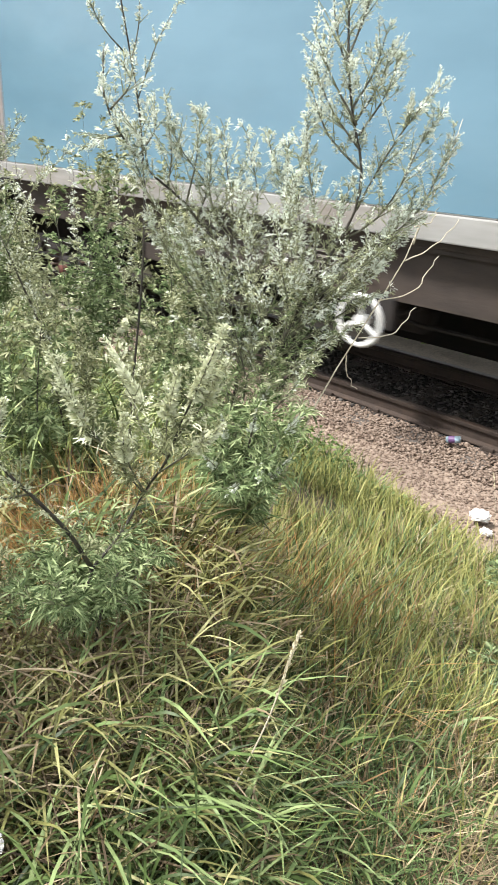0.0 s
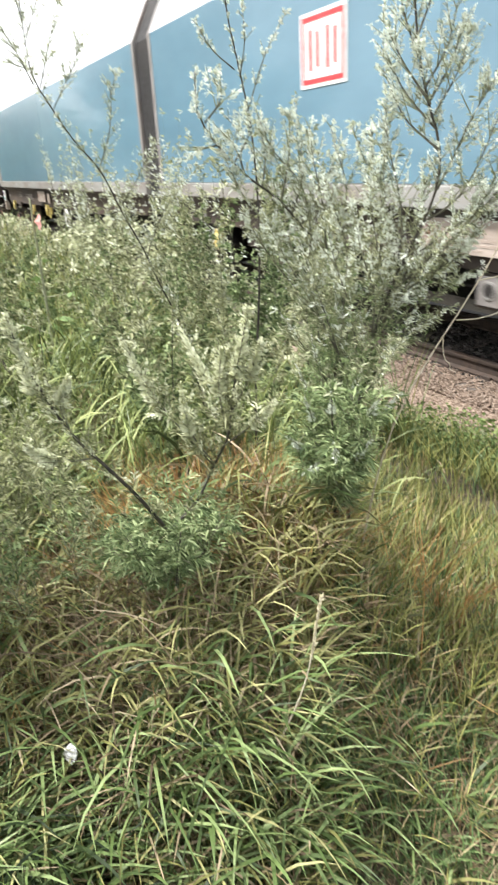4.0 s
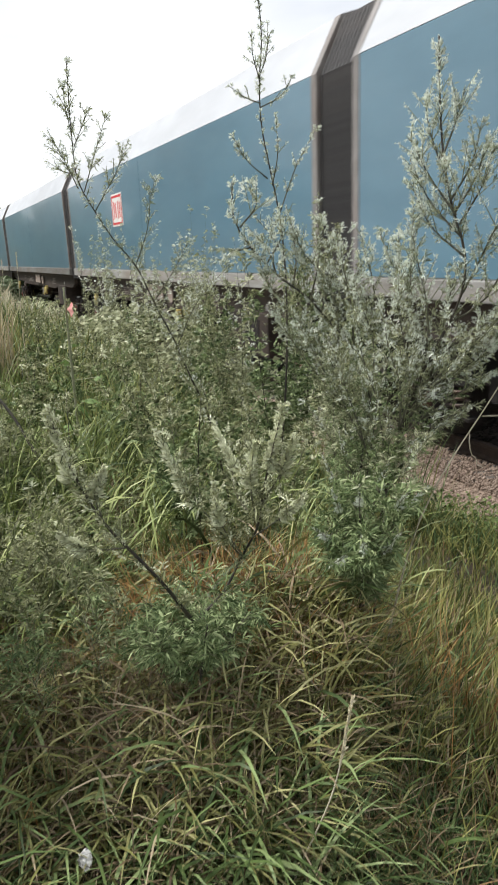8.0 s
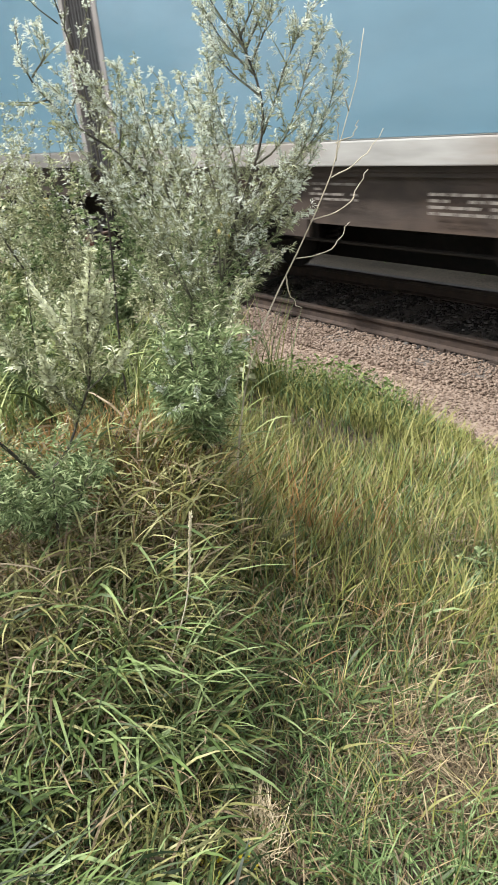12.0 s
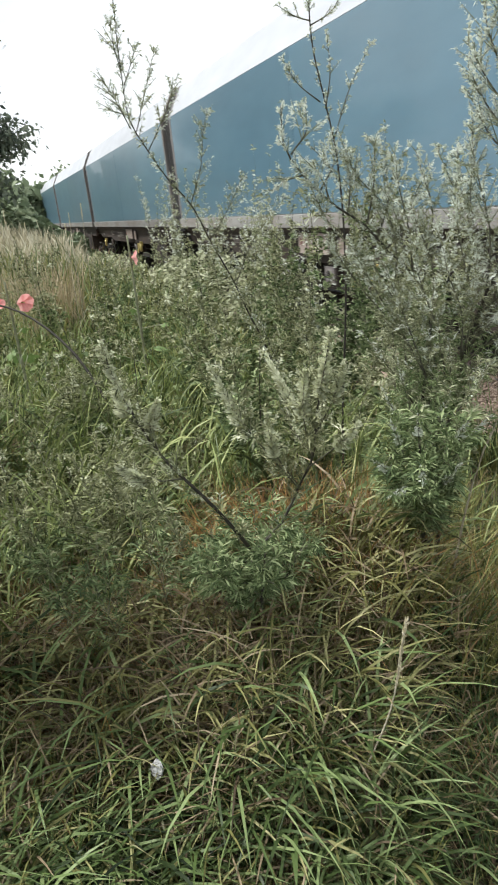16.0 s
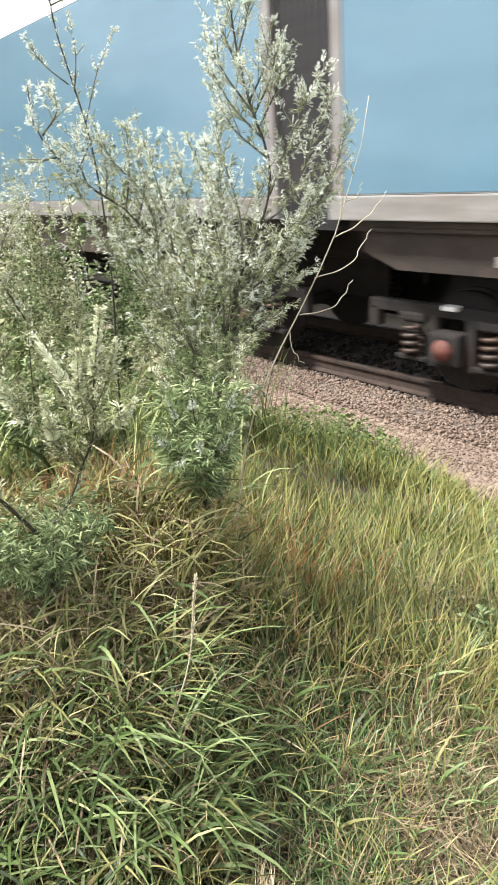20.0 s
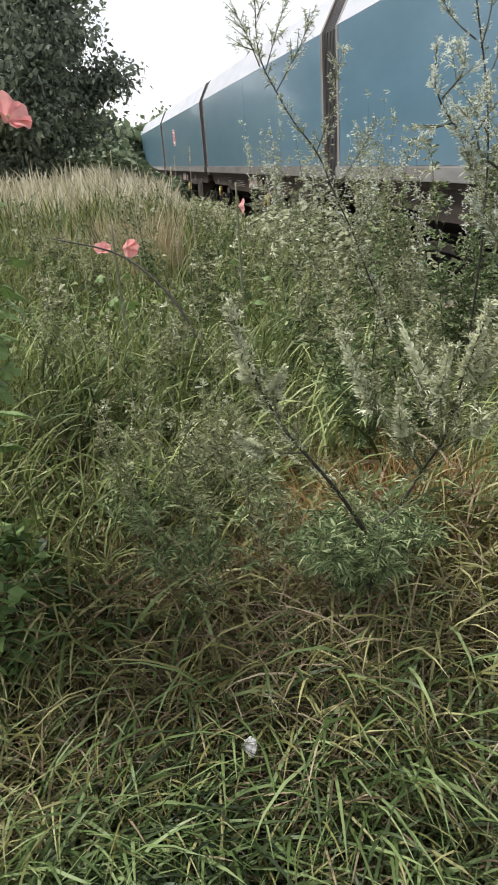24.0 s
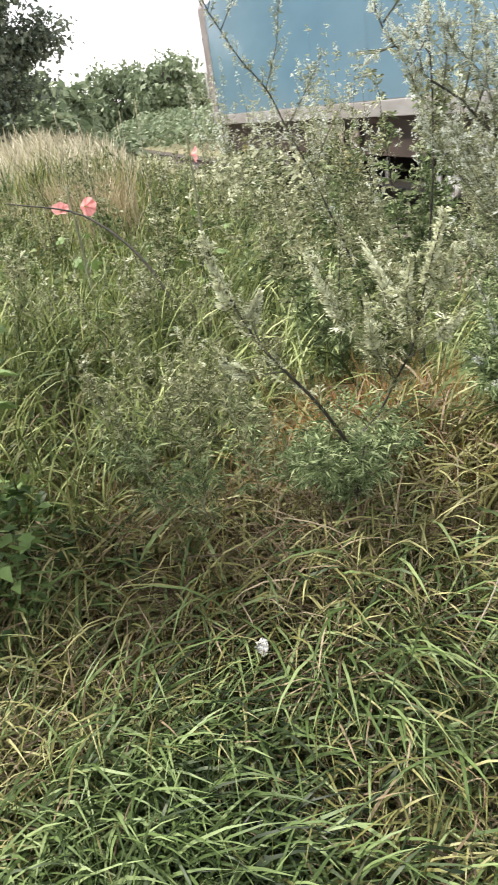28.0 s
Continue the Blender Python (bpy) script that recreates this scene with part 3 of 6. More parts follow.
def wagon(name, length, left_end, right_end, wheels, signed=False, hand_brake=True):
    """One covered wagon body; x runs from its left joint to its right joint. An end with buffers, or else a bellows joint."""
    w = thing(name, "blue covered goods wagon with grey sill and pale roof, rolling past", "goods wagon", "wagons of the goods train")
    x0, x1 = (1.3 if left_end else 0.5), length - (1.3 if right_end else 0.5)
    # side walls: three long sliding sheets a side, with a shallow rib at each seam
    for side in (-1, 1):
        third = (x1 - x0) / 2
        for k in range(2):
            bm = boxed((x0 + k * third + 0.006, side * HALF - 0.03, Z_BLUE), (x0 + (k + 1) * third - 0.006, side * HALF + 0.03, Z_EAVE), 0.006)
            part("sliding_wall", bm, M_BLUE, w, "dull blue painted sheet wall")
        part("sill", boxed((x0 - 0.15, side * HALF - 0.07, Z_SILL), (x1 + 0.15, side * HALF + 0.035, Z_BLUE - 0.012), 0.012), M_SILL, w, "weathered grey sill plank")
        part("guide_rail", boxed((x0 - 0.1, side * HALF - 0.02, Z_BLUE - 0.01), (x1 + 0.1, side * HALF + 0.045, Z_BLUE + 0.012), 0.004), M_CABLE, w)
        # longitudinal underframe with raised ends over the wheels
        bm = bmesh.new()
        za, zb = (0.8 if left_end else 0.97), (0.8 if right_end else 0.97)
        outline = [(x0 + 0.1, Z_SILL - 0.006), (x0 + 0.1, za + 0.15), (x0 + 0.5, za), (3.6, za), (4.0, 0.86), (length - 4.0, 0.86), (length - 3.6, zb), (x1 - 0.5, zb), (x1 - 0.1, zb + 0.15), (x1 - 0.1, Z_SILL - 0.006)]
        f = bm.faces.new([bm.verts.new((x, side * (HALF - 0.16) - 0.05, z)) for x, z in outline])
        for v in [g for g in bmesh.ops.extrude_face_region(bm, geom=[f])["geom"] if isinstance(g, bmesh.types.BMVert)]:
            v.co.y += 0.1
        bmesh.ops.recalc_face_normals(bm, faces=bm.faces)
        beam = part("solebar", bm, M_SOLE, w, "brown-black dirty steel underframe beam")
        part("solebar_flange", boxed((x0 + 0.1, side * (HALF - 0.13) - 0.1, 1.34), (x1 - 0.1, side * (HALF - 0.13) + 0.09, 1.392), 0.005), M_SOLE, beam)
    # roof: sloped shoulders and a gently curved top
    roof = [(-HALF - 0.03, Z_EAVE + 0.004), (-1.12, Z_SHOULDER), (-0.98, 4.5), (-0.6, 4.58), (0, Z_ROOF), (0.6, 4.58), (0.98, 4.5), (1.12, Z_SHOULDER), (HALF + 0.03, Z_EAVE + 0.004), (HALF - 0.03, Z_EAVE + 0.004), (0.9, 4.4), (0, 4.5), (-0.9, 4.4), (-HALF + 0.03, Z_EAVE + 0.004)]
    part("roof", extrude_profile(bmesh.new(), raised(roof), x0, x1), M_ROOF, w, "pale grey sheet roof with sloped shoulders")
    part("floor", boxed((x0, -HALF + 0.05, 1.30), (x1, HALF - 0.05, 1.39)), M_SOLE, w)
    part("centre_beam", boxed((x0 - 0.3, -0.25, 0.85), (x1 + 0.3, 0.25, 1.28), 0.02), M_DARK, w)
    # end walls and corner posts
    shell = [(-HALF, 1.42), (-HALF, Z_EAVE), (-1.1, 4.4), (-0.6, 4.55), (0, 4.58), (0.6, 4.55), (1.1, 4.4), (HALF, Z_EAVE), (HALF, 1.42)]
    for at_end, xe, d in ((left_end, x0, -1), (right_end, x1, 1)):
        part("end_wall", extrude_profile(bmesh.new(), raised(shell), xe - 0.03, xe + 0.03), M_POST, w, "grey end wall")
        if at_end:
            xa, xb = sorted((xe + d * 0.03, xe + d * 0.62))
            post = [(-HALF - 0.03, 1.42), (-HALF - 0.03, Z_EAVE), (-1.12, 4.43), (-0.6, 4.59), (0, 4.63), (0.6, 4.59), (1.12, 4.43), (HALF + 0.03, Z_EAVE), (HALF + 0.03, 1.42), (HALF - 0.12, 1.42), (HALF - 0.12, Z_EAVE - 0.05), (1.0, 4.34), (0, 4.5), (-1.0, 4.34), (-HALF + 0.12, Z_EAVE - 0.05), (-HALF + 0.12, 1.42)]
            hoop = part("end_hoop", extrude_profile(bmesh.new(), raised(post), xa, xb), M_POST, w, "rust-stained grey end frame")
            xg = xe + d * 0.5
            bm = tube(bmesh.new(), [(xg, -HALF - 0.03, 2.0), (xg, -HALF - 0.1, 2.04), (xg, -HALF - 0.1, 3.3), (xg, -HALF - 0.03, 3.34)], 0.018, 8)
            part("grab_rail", bm, M_WHITE, hoop, "white grab rail", True)
            # ladder on the end wall
            xl = xe + d * 0.7
            ladder = part("end_ladder", tube(tube(bmesh.new(), [(xl, -1.28, 1.5), (xl, -1.28, 3.9)], 0.02, 8), [(xl, -0.86, 1.5), (xl, -0.86, 3.9)], 0.02, 8), M_WHITE, w, "white tube ladder", True)
            for k in range(7):
                part("rung", tube(bmesh.new(), [(xl, -1.28, 1.75 + 0.33 * k), (xl, -0.86, 1.75 + 0.33 * k)], 0.014, 6), M_CABLE, ladder)
            part("headstock", boxed(sorted_box((xe + d * 0.05, -HALF + 0.1, 1.0), (xe + d * 0.62, HALF - 0.1, 1.34))[0], sorted_box((xe + d * 0.05, -HALF + 0.1, 1.0), (xe + d * 0.62, HALF - 0.1, 1.34))[1], 0.02), M_SOLE, w)
            for s in (-1, 1):
                bm = drum(bmesh.new(), (xe + d * 0.85, s * 0.88, 0.86), (1, 0, 0), 0.09, 0.5, 16)
                drum(bm, (xe + d * 1.12, s * 0.88, 0.86), (1, 0, 0), 0.23, 0.05, 24, 0.015)
                part("buffer", bm, M_DARK, w, "greasy black buffer")
            part("coupling_hook", boxed(sorted_box((xe + d * 0.6, -0.08, 0.72), (xe + d * 1.2, 0.08, 0.95))[0], sorted_box((xe + d * 0.6, -0.08, 0.72), (xe + d * 1.2, 0.08, 0.95))[1], 0.03), M_DARK, w)
            # signal cabinet hung at the corner
            xc = xe + d * 0.02
            cab = part("corner_cabinet", boxed((xc - 0.13, -1.5, 0.88), (xc + 0.13, -1.44, 1.26), 0.012), M_WHITE, w, "white frame with coloured labels")
            part("upper_label", boxed((xc - 0.085, -1.506, 1.12), (xc + 0.085, -1.5, 1.2)), M_PURPLE, cab, "plum label")
            part("lower_label", boxed((xc - 0.085, -1.506, 0.94), (xc + 0.085, -1.5, 1.03)), M_TEAL, cab, "teal label")
            for z0, m_ in ((1.155, M_WHITE), (0.965, M_PANEL)):
                tagged(part("print_patch", lettering(bmesh.new(), xc - 0.075, xc + 0.075, z0, z0 + 0.03, 1, 23, -1.507), m_, cab), kind="stuff")
            part("lower_box", boxed((xc - 0.1, -1.5, 0.55), (xc + 0.1, -1.36, 0.865), 0.02), M_PANEL, cab, "dusty cream box")
            part("bracket", boxed((xc - 0.03, -1.44, 0.6), (xc + 0.03, -1.3, 1.3), 0.01), M_DARK, cab)
        if at_end and d > 0:
            xs = xe + d * 0.55
            bm = bmesh.new()
            tube(bm, [(xs + 0.55, -1.5, 1.42), (xs + 0.05, -1.5, 0.62), (xs - 0.52, -1.5, 0.62), (xs - 0.46, -1.5, 0.9)], 0.028, 8)
            step = part("corner_step", bm, M_WHITE, w, "white tube shunter's step", True)
            for z, a, b in ((0.62, -0.5, 0.05), (1.0, -0.1, 0.28)):
                part("tread", boxed((xs + a, -1.52, z - 0.02), (xs + b, -1.3, z + 0.02), 0.006), M_WHITE, step)
    # bellows over the joint on the right
    if not right_end:
        inner = [(-1.37, 1.3), (-1.37, Z_EAVE - 0.04), (-1.06, 4.35), (0, 4.54), (1.06, 4.35), (1.37, Z_EAVE - 0.04), (1.37, 1.3)]
        bl = part("bellows", extrude_profile(bmesh.new(), raised(inner), length - 0.37, length + 0.37), M_BELLOWS, w, "dark ribbed rubber bellows")
        bel = [(-1.42, 1.3), (-1.42, Z_EAVE - 0.02), (-1.1, 4.40), (-0.6, 4.55), (0, 4.6), (0.6, 4.55), (1.1, 4.40), (1.42, Z_EAVE - 0.02), (1.42, 1.3), (1.3, 1.3), (1.3, 3.85), (1.0, 4.3), (0, 4.5), (-1.0, 4.3), (-1.3, 3.85), (-1.3, 1.3)]
        fold = mesh_of("fold", extrude_profile(bmesh.new(), raised(bel), -0.0275, 0.0275), M_BELLOWS)
        for k in range(9):
            part("fold", fold, None, bl, at=(length - 0.33 + 0.0825 * k, 0, 0))
        edge = [(-HALF - 0.035, 1.4), (-HALF - 0.035, Z_EAVE), (-1.12, 4.44), (-0.6, 4.6), (0, 4.64), (0.6, 4.6), (1.12, 4.44), (HALF + 0.035, Z_EAVE), (HALF + 0.035, 1.4), (HALF - 0.02, 1.4), (HALF - 0.02, Z_EAVE - 0.02), (1.0, 4.4), (0, 4.55), (-1.0, 4.4), (-HALF + 0.02, Z_EAVE - 0.02), (-HALF + 0.02, 1.4)]
        for xa in (length - 0.5, length + 0.38):
            part("bellows_rim", extrude_profile(bmesh.new(), raised(edge), xa, xa + 0.12), M_POST, bl, "grey bellows rim")
    # wheels
    axles = ([2.05, 3.85] if left_end else [1.4]) + ([length - 3.85, length - 2.05] if right_end else [length - 1.4])
    for x in axles:
        axle_set(w, x, wheels)
        # added dark backing, stands in for the gloom behind the wheels
        part("inner_frame", boxed((x - 0.95, 0.28, 0.3), (x + 0.95, 0.34, 1.28)), M_DARK, w, "added dark plate that shuts out the view behind the axle")
    for on, xa in ((left_end, 2.6), (right_end, length - 3.3)):
        if on:
            part("bogie_plate", boxed((xa - 0.25, -1.06, 0.1), (xa + 0.95, -1.0, 0.66), 0.02), M_SOLE, w, "brown bogie side plate")
    # underframe fittings on the near side
    y = -(HALF - 0.1)
    hx, px = (11.95, 7.45) if left_end else ((6.8, 10.0) if right_end else (7.05, 7.35))
    if hand_brake:
        bm = ring(bmesh.new(), (hx, -1.62, 0.70), (0, 1, 0), 0.21, 0.022, 28, 8)
        for k in range(3):
            a = math.pi / 2 + k * 2 * math.pi / 3
            tube(bm, [(hx, -1.6, 0.70), (hx + 0.21 * math.cos(a), -1.62, 0.70 + 0.21 * math.sin(a))], 0.018, 6)
        hw = part("hand_wheel", bm, M_WHITE, w, "white spoked brake hand wheel", True)
        part("hub", drum(bmesh.new(), (hx, -1.58, 0.70), (0, 1, 0), 0.045, 0.12, 14), M_WHITE, hw)
        part("spindle", tube(bmesh.new(), [(hx, -1.6, 0.70), (hx, -0.5, 0.70)], 0.025, 8), M_DARK, hw)
        part("spindle_bracket", boxed((hx - 0.15, -1.36, 0.6), (hx + 0.15, -1.28, 0.88), 0.01), M_DARK, hw)
    plate = part("data_panel", boxed((px, y - 0.075, 1.0), (px + 1.05, y - 0.05, 1.31), 0.004), M_PANEL, w, "dusty cream label panel with faded lines")
    tagged(part("print_patch", lettering(bmesh.new(), px + 0.25, px + 1.0, 1.02, 1.29, 6, 4, y - 0.076), M_INK, plate), kind="stuff")
    part("red_mark", boxed((px + 0.07, y - 0.081, 1.12), (px + 0.135, y - 0.075, 1.24)), M_RED, plate, "small red mark")
    disc = part("round_mark", drum(bmesh.new(), (px + 1.5, y - 0.06, 1.12), (0, 1, 0), 0.15, 0.02, 28), M_PANEL, w, "pale round mark")
    tagged(part("print_patch", lettering(bmesh.new(), px + 1.39, px + 1.61, 1.05, 1.19, 3, 9, y - 0.071), M_INK, disc), kind="stuff")
    tagged(part("stencil_patch", lettering(bmesh.new(), 5.4, 6.7, 1.0, 1.2, 4, 14, y - 0.051), M_STENCIL, w, "faded stencilled lines"), kind="stuff")
    tagged(part("stencil_patch", lettering(bmesh.new(), 3.9, 4.6, 1.08, 1.26, 4, 17, y - 0.051), M_STENCIL, w, "faded stencilled lines"), kind="stuff")
    tagged(part("stencil_patch", lettering(bmesh.new(), 10.9, 11.6, 1.02, 1.25, 4, 19, y - 0.051), M_STENCIL, w, "faded stencilled lines"), kind="stuff")
    for x in ((3.05, 8.72, 16.26) if left_end else ((9.95, 15.4) if right_end else (2.6, 9.8))):
        bm = ring(bmesh.new(), (x, y - 0.11, 0.74), (0.25, 1, 0), 0.092, 0.044, 20, 8)
        hook = part("lashing_ring", bm, M_YELLOW, w, "yellow painted lashing ring", True)
        part("ring_bracket", boxed((x - 0.06, y - 0.13, 0.8), (x + 0.06, y - 0.04, 0.93), 0.012), M_YELLOW, hook)
    for x in ((6.45, 9.05) if left_end else ((11.93,) if right_end else (9.26,))):
        bm = boxed((x - 0.06, y - 0.1, 0.66), (x + 0.06, y - 0.02, 0.86), 0.015)
        tube(bm, [(x, y - 0.08, 0.72), (x + 0.08, y - 0.12, 0.56)], 0.02, 6)
        tube(bm, [(x, y - 0.08, 0.7), (x - 0.08, y - 0.12, 0.6)], 0.018, 6)
        part("change_over_lever", bm, M_YELLOW, w, "yellow brake lever")
    if left_end:
        part("hanging_hook", ring(tube(bmesh.new(), [(10.0, y - 0.06, 0.86), (10.0, y - 0.08, 0.68)], 0.014, 6), (10.0, y - 0.08, 0.62), (0.3, 1, 0), 0.05, 0.014, 16, 6), M_SILL, w, "pale hanging hook")
        part("pale_plate", boxed((15.48, y - 0.06, 0.5), (15.66, y - 0.04, 0.78), 0.006), M_PANEL, w, "pale square plate")
    # hanging boxes and tanks
    tank = drum(bmesh.new(), (6.2, -0.5, 0.62), (1, 0, 0), 0.2, 1.3, 20, 0.04)
    part("air_tank", tank, M_DARK, w, "grimy air reservoir", True)
    vx = 5.2 if left_end else (8.35 if right_end else 8.0)
    vb = part("valve_box", boxed((vx, y + 0.05, 0.5), (vx + 0.4, y + 0.35, 0.84), 0.02), M_SOLE, w, "dusty dark valve box")
    part("valve_plate", boxed((vx + 0.02, y + 0.035, 0.53), (vx + 0.33, y + 0.052, 0.81), 0.008), M_POST, vb, "dusty grey face plate")
    part("valve_ring", ring(bmesh.new(), (vx + 0.17, y + 0.03, 0.68), (0, 1, 0), 0.075, 0.014, 20, 6), M_SILL, vb, "pale worn ring")
    part("valve_cover", drum(bmesh.new(), (vx + 0.17, y + 0.03, 0.68), (0, 1, 0), 0.062, 0.03, 18, 0.008), M_DARK, vb, "black round cover")
    if not left_end:
        part("skirt_box", boxed((11.7, y - 0.03, 0.32), (13.1, y + 0.5, 1.0), 0.015), M_SOLE, w, "dark equipment box")
        part("box_cover", boxed((12.35, y - 0.045, 0.5), (12.8, y - 0.03, 0.9), 0.006), M_DARK, w, "black cover plate")
    part("brake_rod", tube(bmesh.new(), [(3.0, -0.7, 0.55), (length - 3.0, -0.7, 0.55)], 0.022, 6), M_DARK, w)
    part("brake_rod", tube(bmesh.new(), [(3.0, 0.3, 0.6), (length - 3.0, 0.3, 0.6)], 0.03, 6), M_DARK, w)
    # added sheet, no wagon part: keeps the underside dark against the lit far side
    part("far_skirt", boxed((0.1, HALF - 0.12, -0.16), (length - 0.1, HALF - 0.08, 1.3)), M_DARK, w, "added dark sheet that closes the view under the wagon")
    part("end_plate", boxed((3.5, y - 0.02, 0.72), (3.9, y + 0.04, 0.9), 0.01), M_SOLE, w)
    for x in (2.0, 13.1):
        part("plate_tag", boxed((x, y - 0.06, 1.06), (x + 0.1, y - 0.05, 1.14)), M_SILL, w, "small pale tag")
    # square mark of plain bars on the blue wall
    yb = -HALF - 0.034
    if not signed:
        return w
    sign = part("wall_sign", boxed((5.25, yb - 0.006, 2.62), (6.15, yb, 3.36), 0.003), M_WHITE, w, "white square sign with red border and bars")
    bm = bmesh.new()
    for lo, hi in (((5.29, 2.66), (6.11, 2.71)), ((5.29, 3.27), (6.11, 3.32)), ((5.29, 2.66), (5.34, 3.32)), ((6.06, 2.66), (6.11, 3.32))):
        box(bm, (lo[0], yb - 0.01, lo[1]), (hi[0], yb - 0.006, hi[1]))
    part("sign_border", bm, M_SIGNRED, sign)
    for a, b in ((5.43, 5.63), (5.77, 5.97)):
        outer = boxed((a, yb - 0.01, 2.79), (a + 0.07, yb - 0.006, 3.19))
        box(outer, (a + 0.14, yb - 0.01, 2.82), (b + 0.01, yb - 0.006, 3.16))
        part("sign_bar", outer, M_SIGNRED, sign)
    return w


def sorted_box(a, b):
    return tuple(min(p, q) for p, q in zip(a, b)), tuple(max(p, q) for p, q in zip(a, b))


WHEELS = wheel_mesh()
TRAIN = []  # wagons and the place of their left joint on the train, with 0 at the second gap between units


SIGNED = {-1: (1,), 1: (1, 3), 2: (1, 3)}


def make_train():
    made = {}
    for unit in (-1, 0, 1, 2, 3):
        left = -UNIT * (1 - unit)  # left end of this unit
        spots = [(0, ENDSLOT, True, False), (ENDSLOT, MID, False, False), (ENDSLOT + MID, MID, False, False), (ENDSLOT + 2 * MID, MID, False, False), (ENDSLOT + 3 * MID, ENDSLOT, False, True)]
        for k, (off, length, a, b) in enumerate(spots):
            if unit == 3 and k > 0:
                continue
            x = left + off
            key = (length, a, b, k in SIGNED.get(unit, ()), k in (0, 3, 4))
            if key not in made:
                made[key] = wagon("goods_wagon", *key[:3], WHEELS, *key[3:])
                w = made[key]
            else:
                w = copy_thing(made[key], Matrix.Identity(4))
            TRAIN.append((w, x))


make_train()
M_ZERO, T_ZERO = -7.0, 13.858


def motions():
    """The train rolls past at a steady pace, and its wheels turn with it."""
    for w, x in TRAIN:
        rows = []
        for t, lag in ((0.0, 0.0), (1.0, -0.18), (2.0, -0.26), (3.5, -0.25), (4.5, -0.28), (6.5, -0.75), (8.0, -0.78), (9.0, -0.57), (11.0, -0.45), (14.0, 0.0), (16.0, -0.15), (18.0, -0.22), (20.0, -0.08), (28.0, 0.0)):
            rows.append((t, pose(M_ZERO + x + lag + SPEED * (t - T_ZERO), TRACK_Y, 0.0)))
        walk(w, rows)
    sets = [c for w, _ in TRAIN for g in w.children for c in g.children if c.name.split(".")[0] == "wheelset"]
    turn = SPEED / 0.46
    first = sets[0]
    walk(first, [(k / 30, Matrix.Rotation(turn * k / 30, 4, "Y")) for k in range(0, 841)])
    for other in sets[1:]:
        other.rotation_mode = "QUATERNION"
        other.animation_data_create()
        other.animation_data.action = first.animation_data.action
        other.animation_data.action_slot = first.animation_data.action_slot


# ---- plants: building blocks ----
def unit(v):
    return v / np.maximum(np.linalg.norm(v, axis=-1, keepdims=True), 1e-9)


def leaves(name, base, way, length, width, mat, rng, droop=0.25, smooth=False):
    """Narrow pointed leaflets, folded a little along the middle: two quads each."""
    n = len(base)
    way = unit(way)
    side = unit(np.cross(way, rng.normal(size=(n, 3))))
    up = np.cross(side, way)
    length, width = np.asarray(length)[:, None], np.asarray(width)[:, None]
    bend = -droop * length * np.array([0, 0, 1.0])
    mid = base + way * length * 0.5 + bend * 0.2
    tip = base + way * length + bend
    low = base + way * length * 0.06
    lift = up * width * 0.35
    v = np.stack([low, mid + side * width + lift, tip, mid - side * width + lift, mid], 1)
    f = np.array([[0, 4, 2, 1], [0, 3, 2, 4]])[None] + 5 * np.arange(n)[:, None, None]
    return sheet_mesh(name, v.reshape(-1, 3), f.reshape(-1, 4), mat, smooth)


def blades(name, x, y, z, height, width, lean, bend, turn, mat, rng, tilt=0.5):
    """Grass blades: pointed ribbons of four spans that leave the ground at an angle from upright and bow over by bend."""
    n = len(x)
    p = np.stack([x, y, z], -1)
    out = np.stack([np.cos(turn), np.sin(turn), 0 * turn], -1)
    across = np.stack([-np.sin(turn), np.cos(turn), 0 * turn], -1)
    up = np.array([0, 0, 1.0])
    twist = rng.normal(0, tilt, n)[:, None]
    cols = []
    for k, w in enumerate((0.55, 1.0, 0.95, 0.65, 0.05)):
        a = (lean + bend * k / 4)[:, None]
        side = across * np.cos(twist) + (out * np.cos(a) - up * np.sin(a)) * np.sin(twist)
        half = side * (width * w / 2)[:, None]
        cols += [p - half, p + half]
        a = (lean + bend * (k + 0.5) / 4)[:, None]
        p = p + (out * np.sin(a) + up * np.cos(a)) * (height / 4)[:, None]
    v = np.stack(cols, 1)
    f = np.array([[0, 1, 3, 2], [2, 3, 5, 4], [4, 5, 7, 6], [6, 7, 9, 8]])[None] + 10 * np.arange(n)[:, None, None]
    return sheet_mesh(name, v.reshape(-1, 3), f.reshape(-1, 4), mat)


def curve(points, n):
    """n points along a smooth line through the given ones."""
    p = np.array(points, float)
    if len(p) < 3:
        return p[0] + (p[-1] - p[0]) * np.linspace(0, 1, n)[:, None]
    s = np.r_[0, np.cumsum(np.linalg.norm(np.diff(p, axis=0), axis=1))]
    t = np.linspace(0, s[-1], n)
    m = np.gradient(p, s, axis=0)
    k = np.clip(np.searchsorted(s, t, "right") - 1, 0, len(s) - 2)
    h = (s[k + 1] - s[k])[:, None]
    u = ((t - s[k]) / h[:, 0])[:, None]
    return ((1 + 2 * u) * (1 - u) ** 2 * p[k] + u * (1 - u) ** 2 * h * m[k] + u * u * (3 - 2 * u) * p[k + 1] + u * u * (u - 1) * h * m[k + 1])


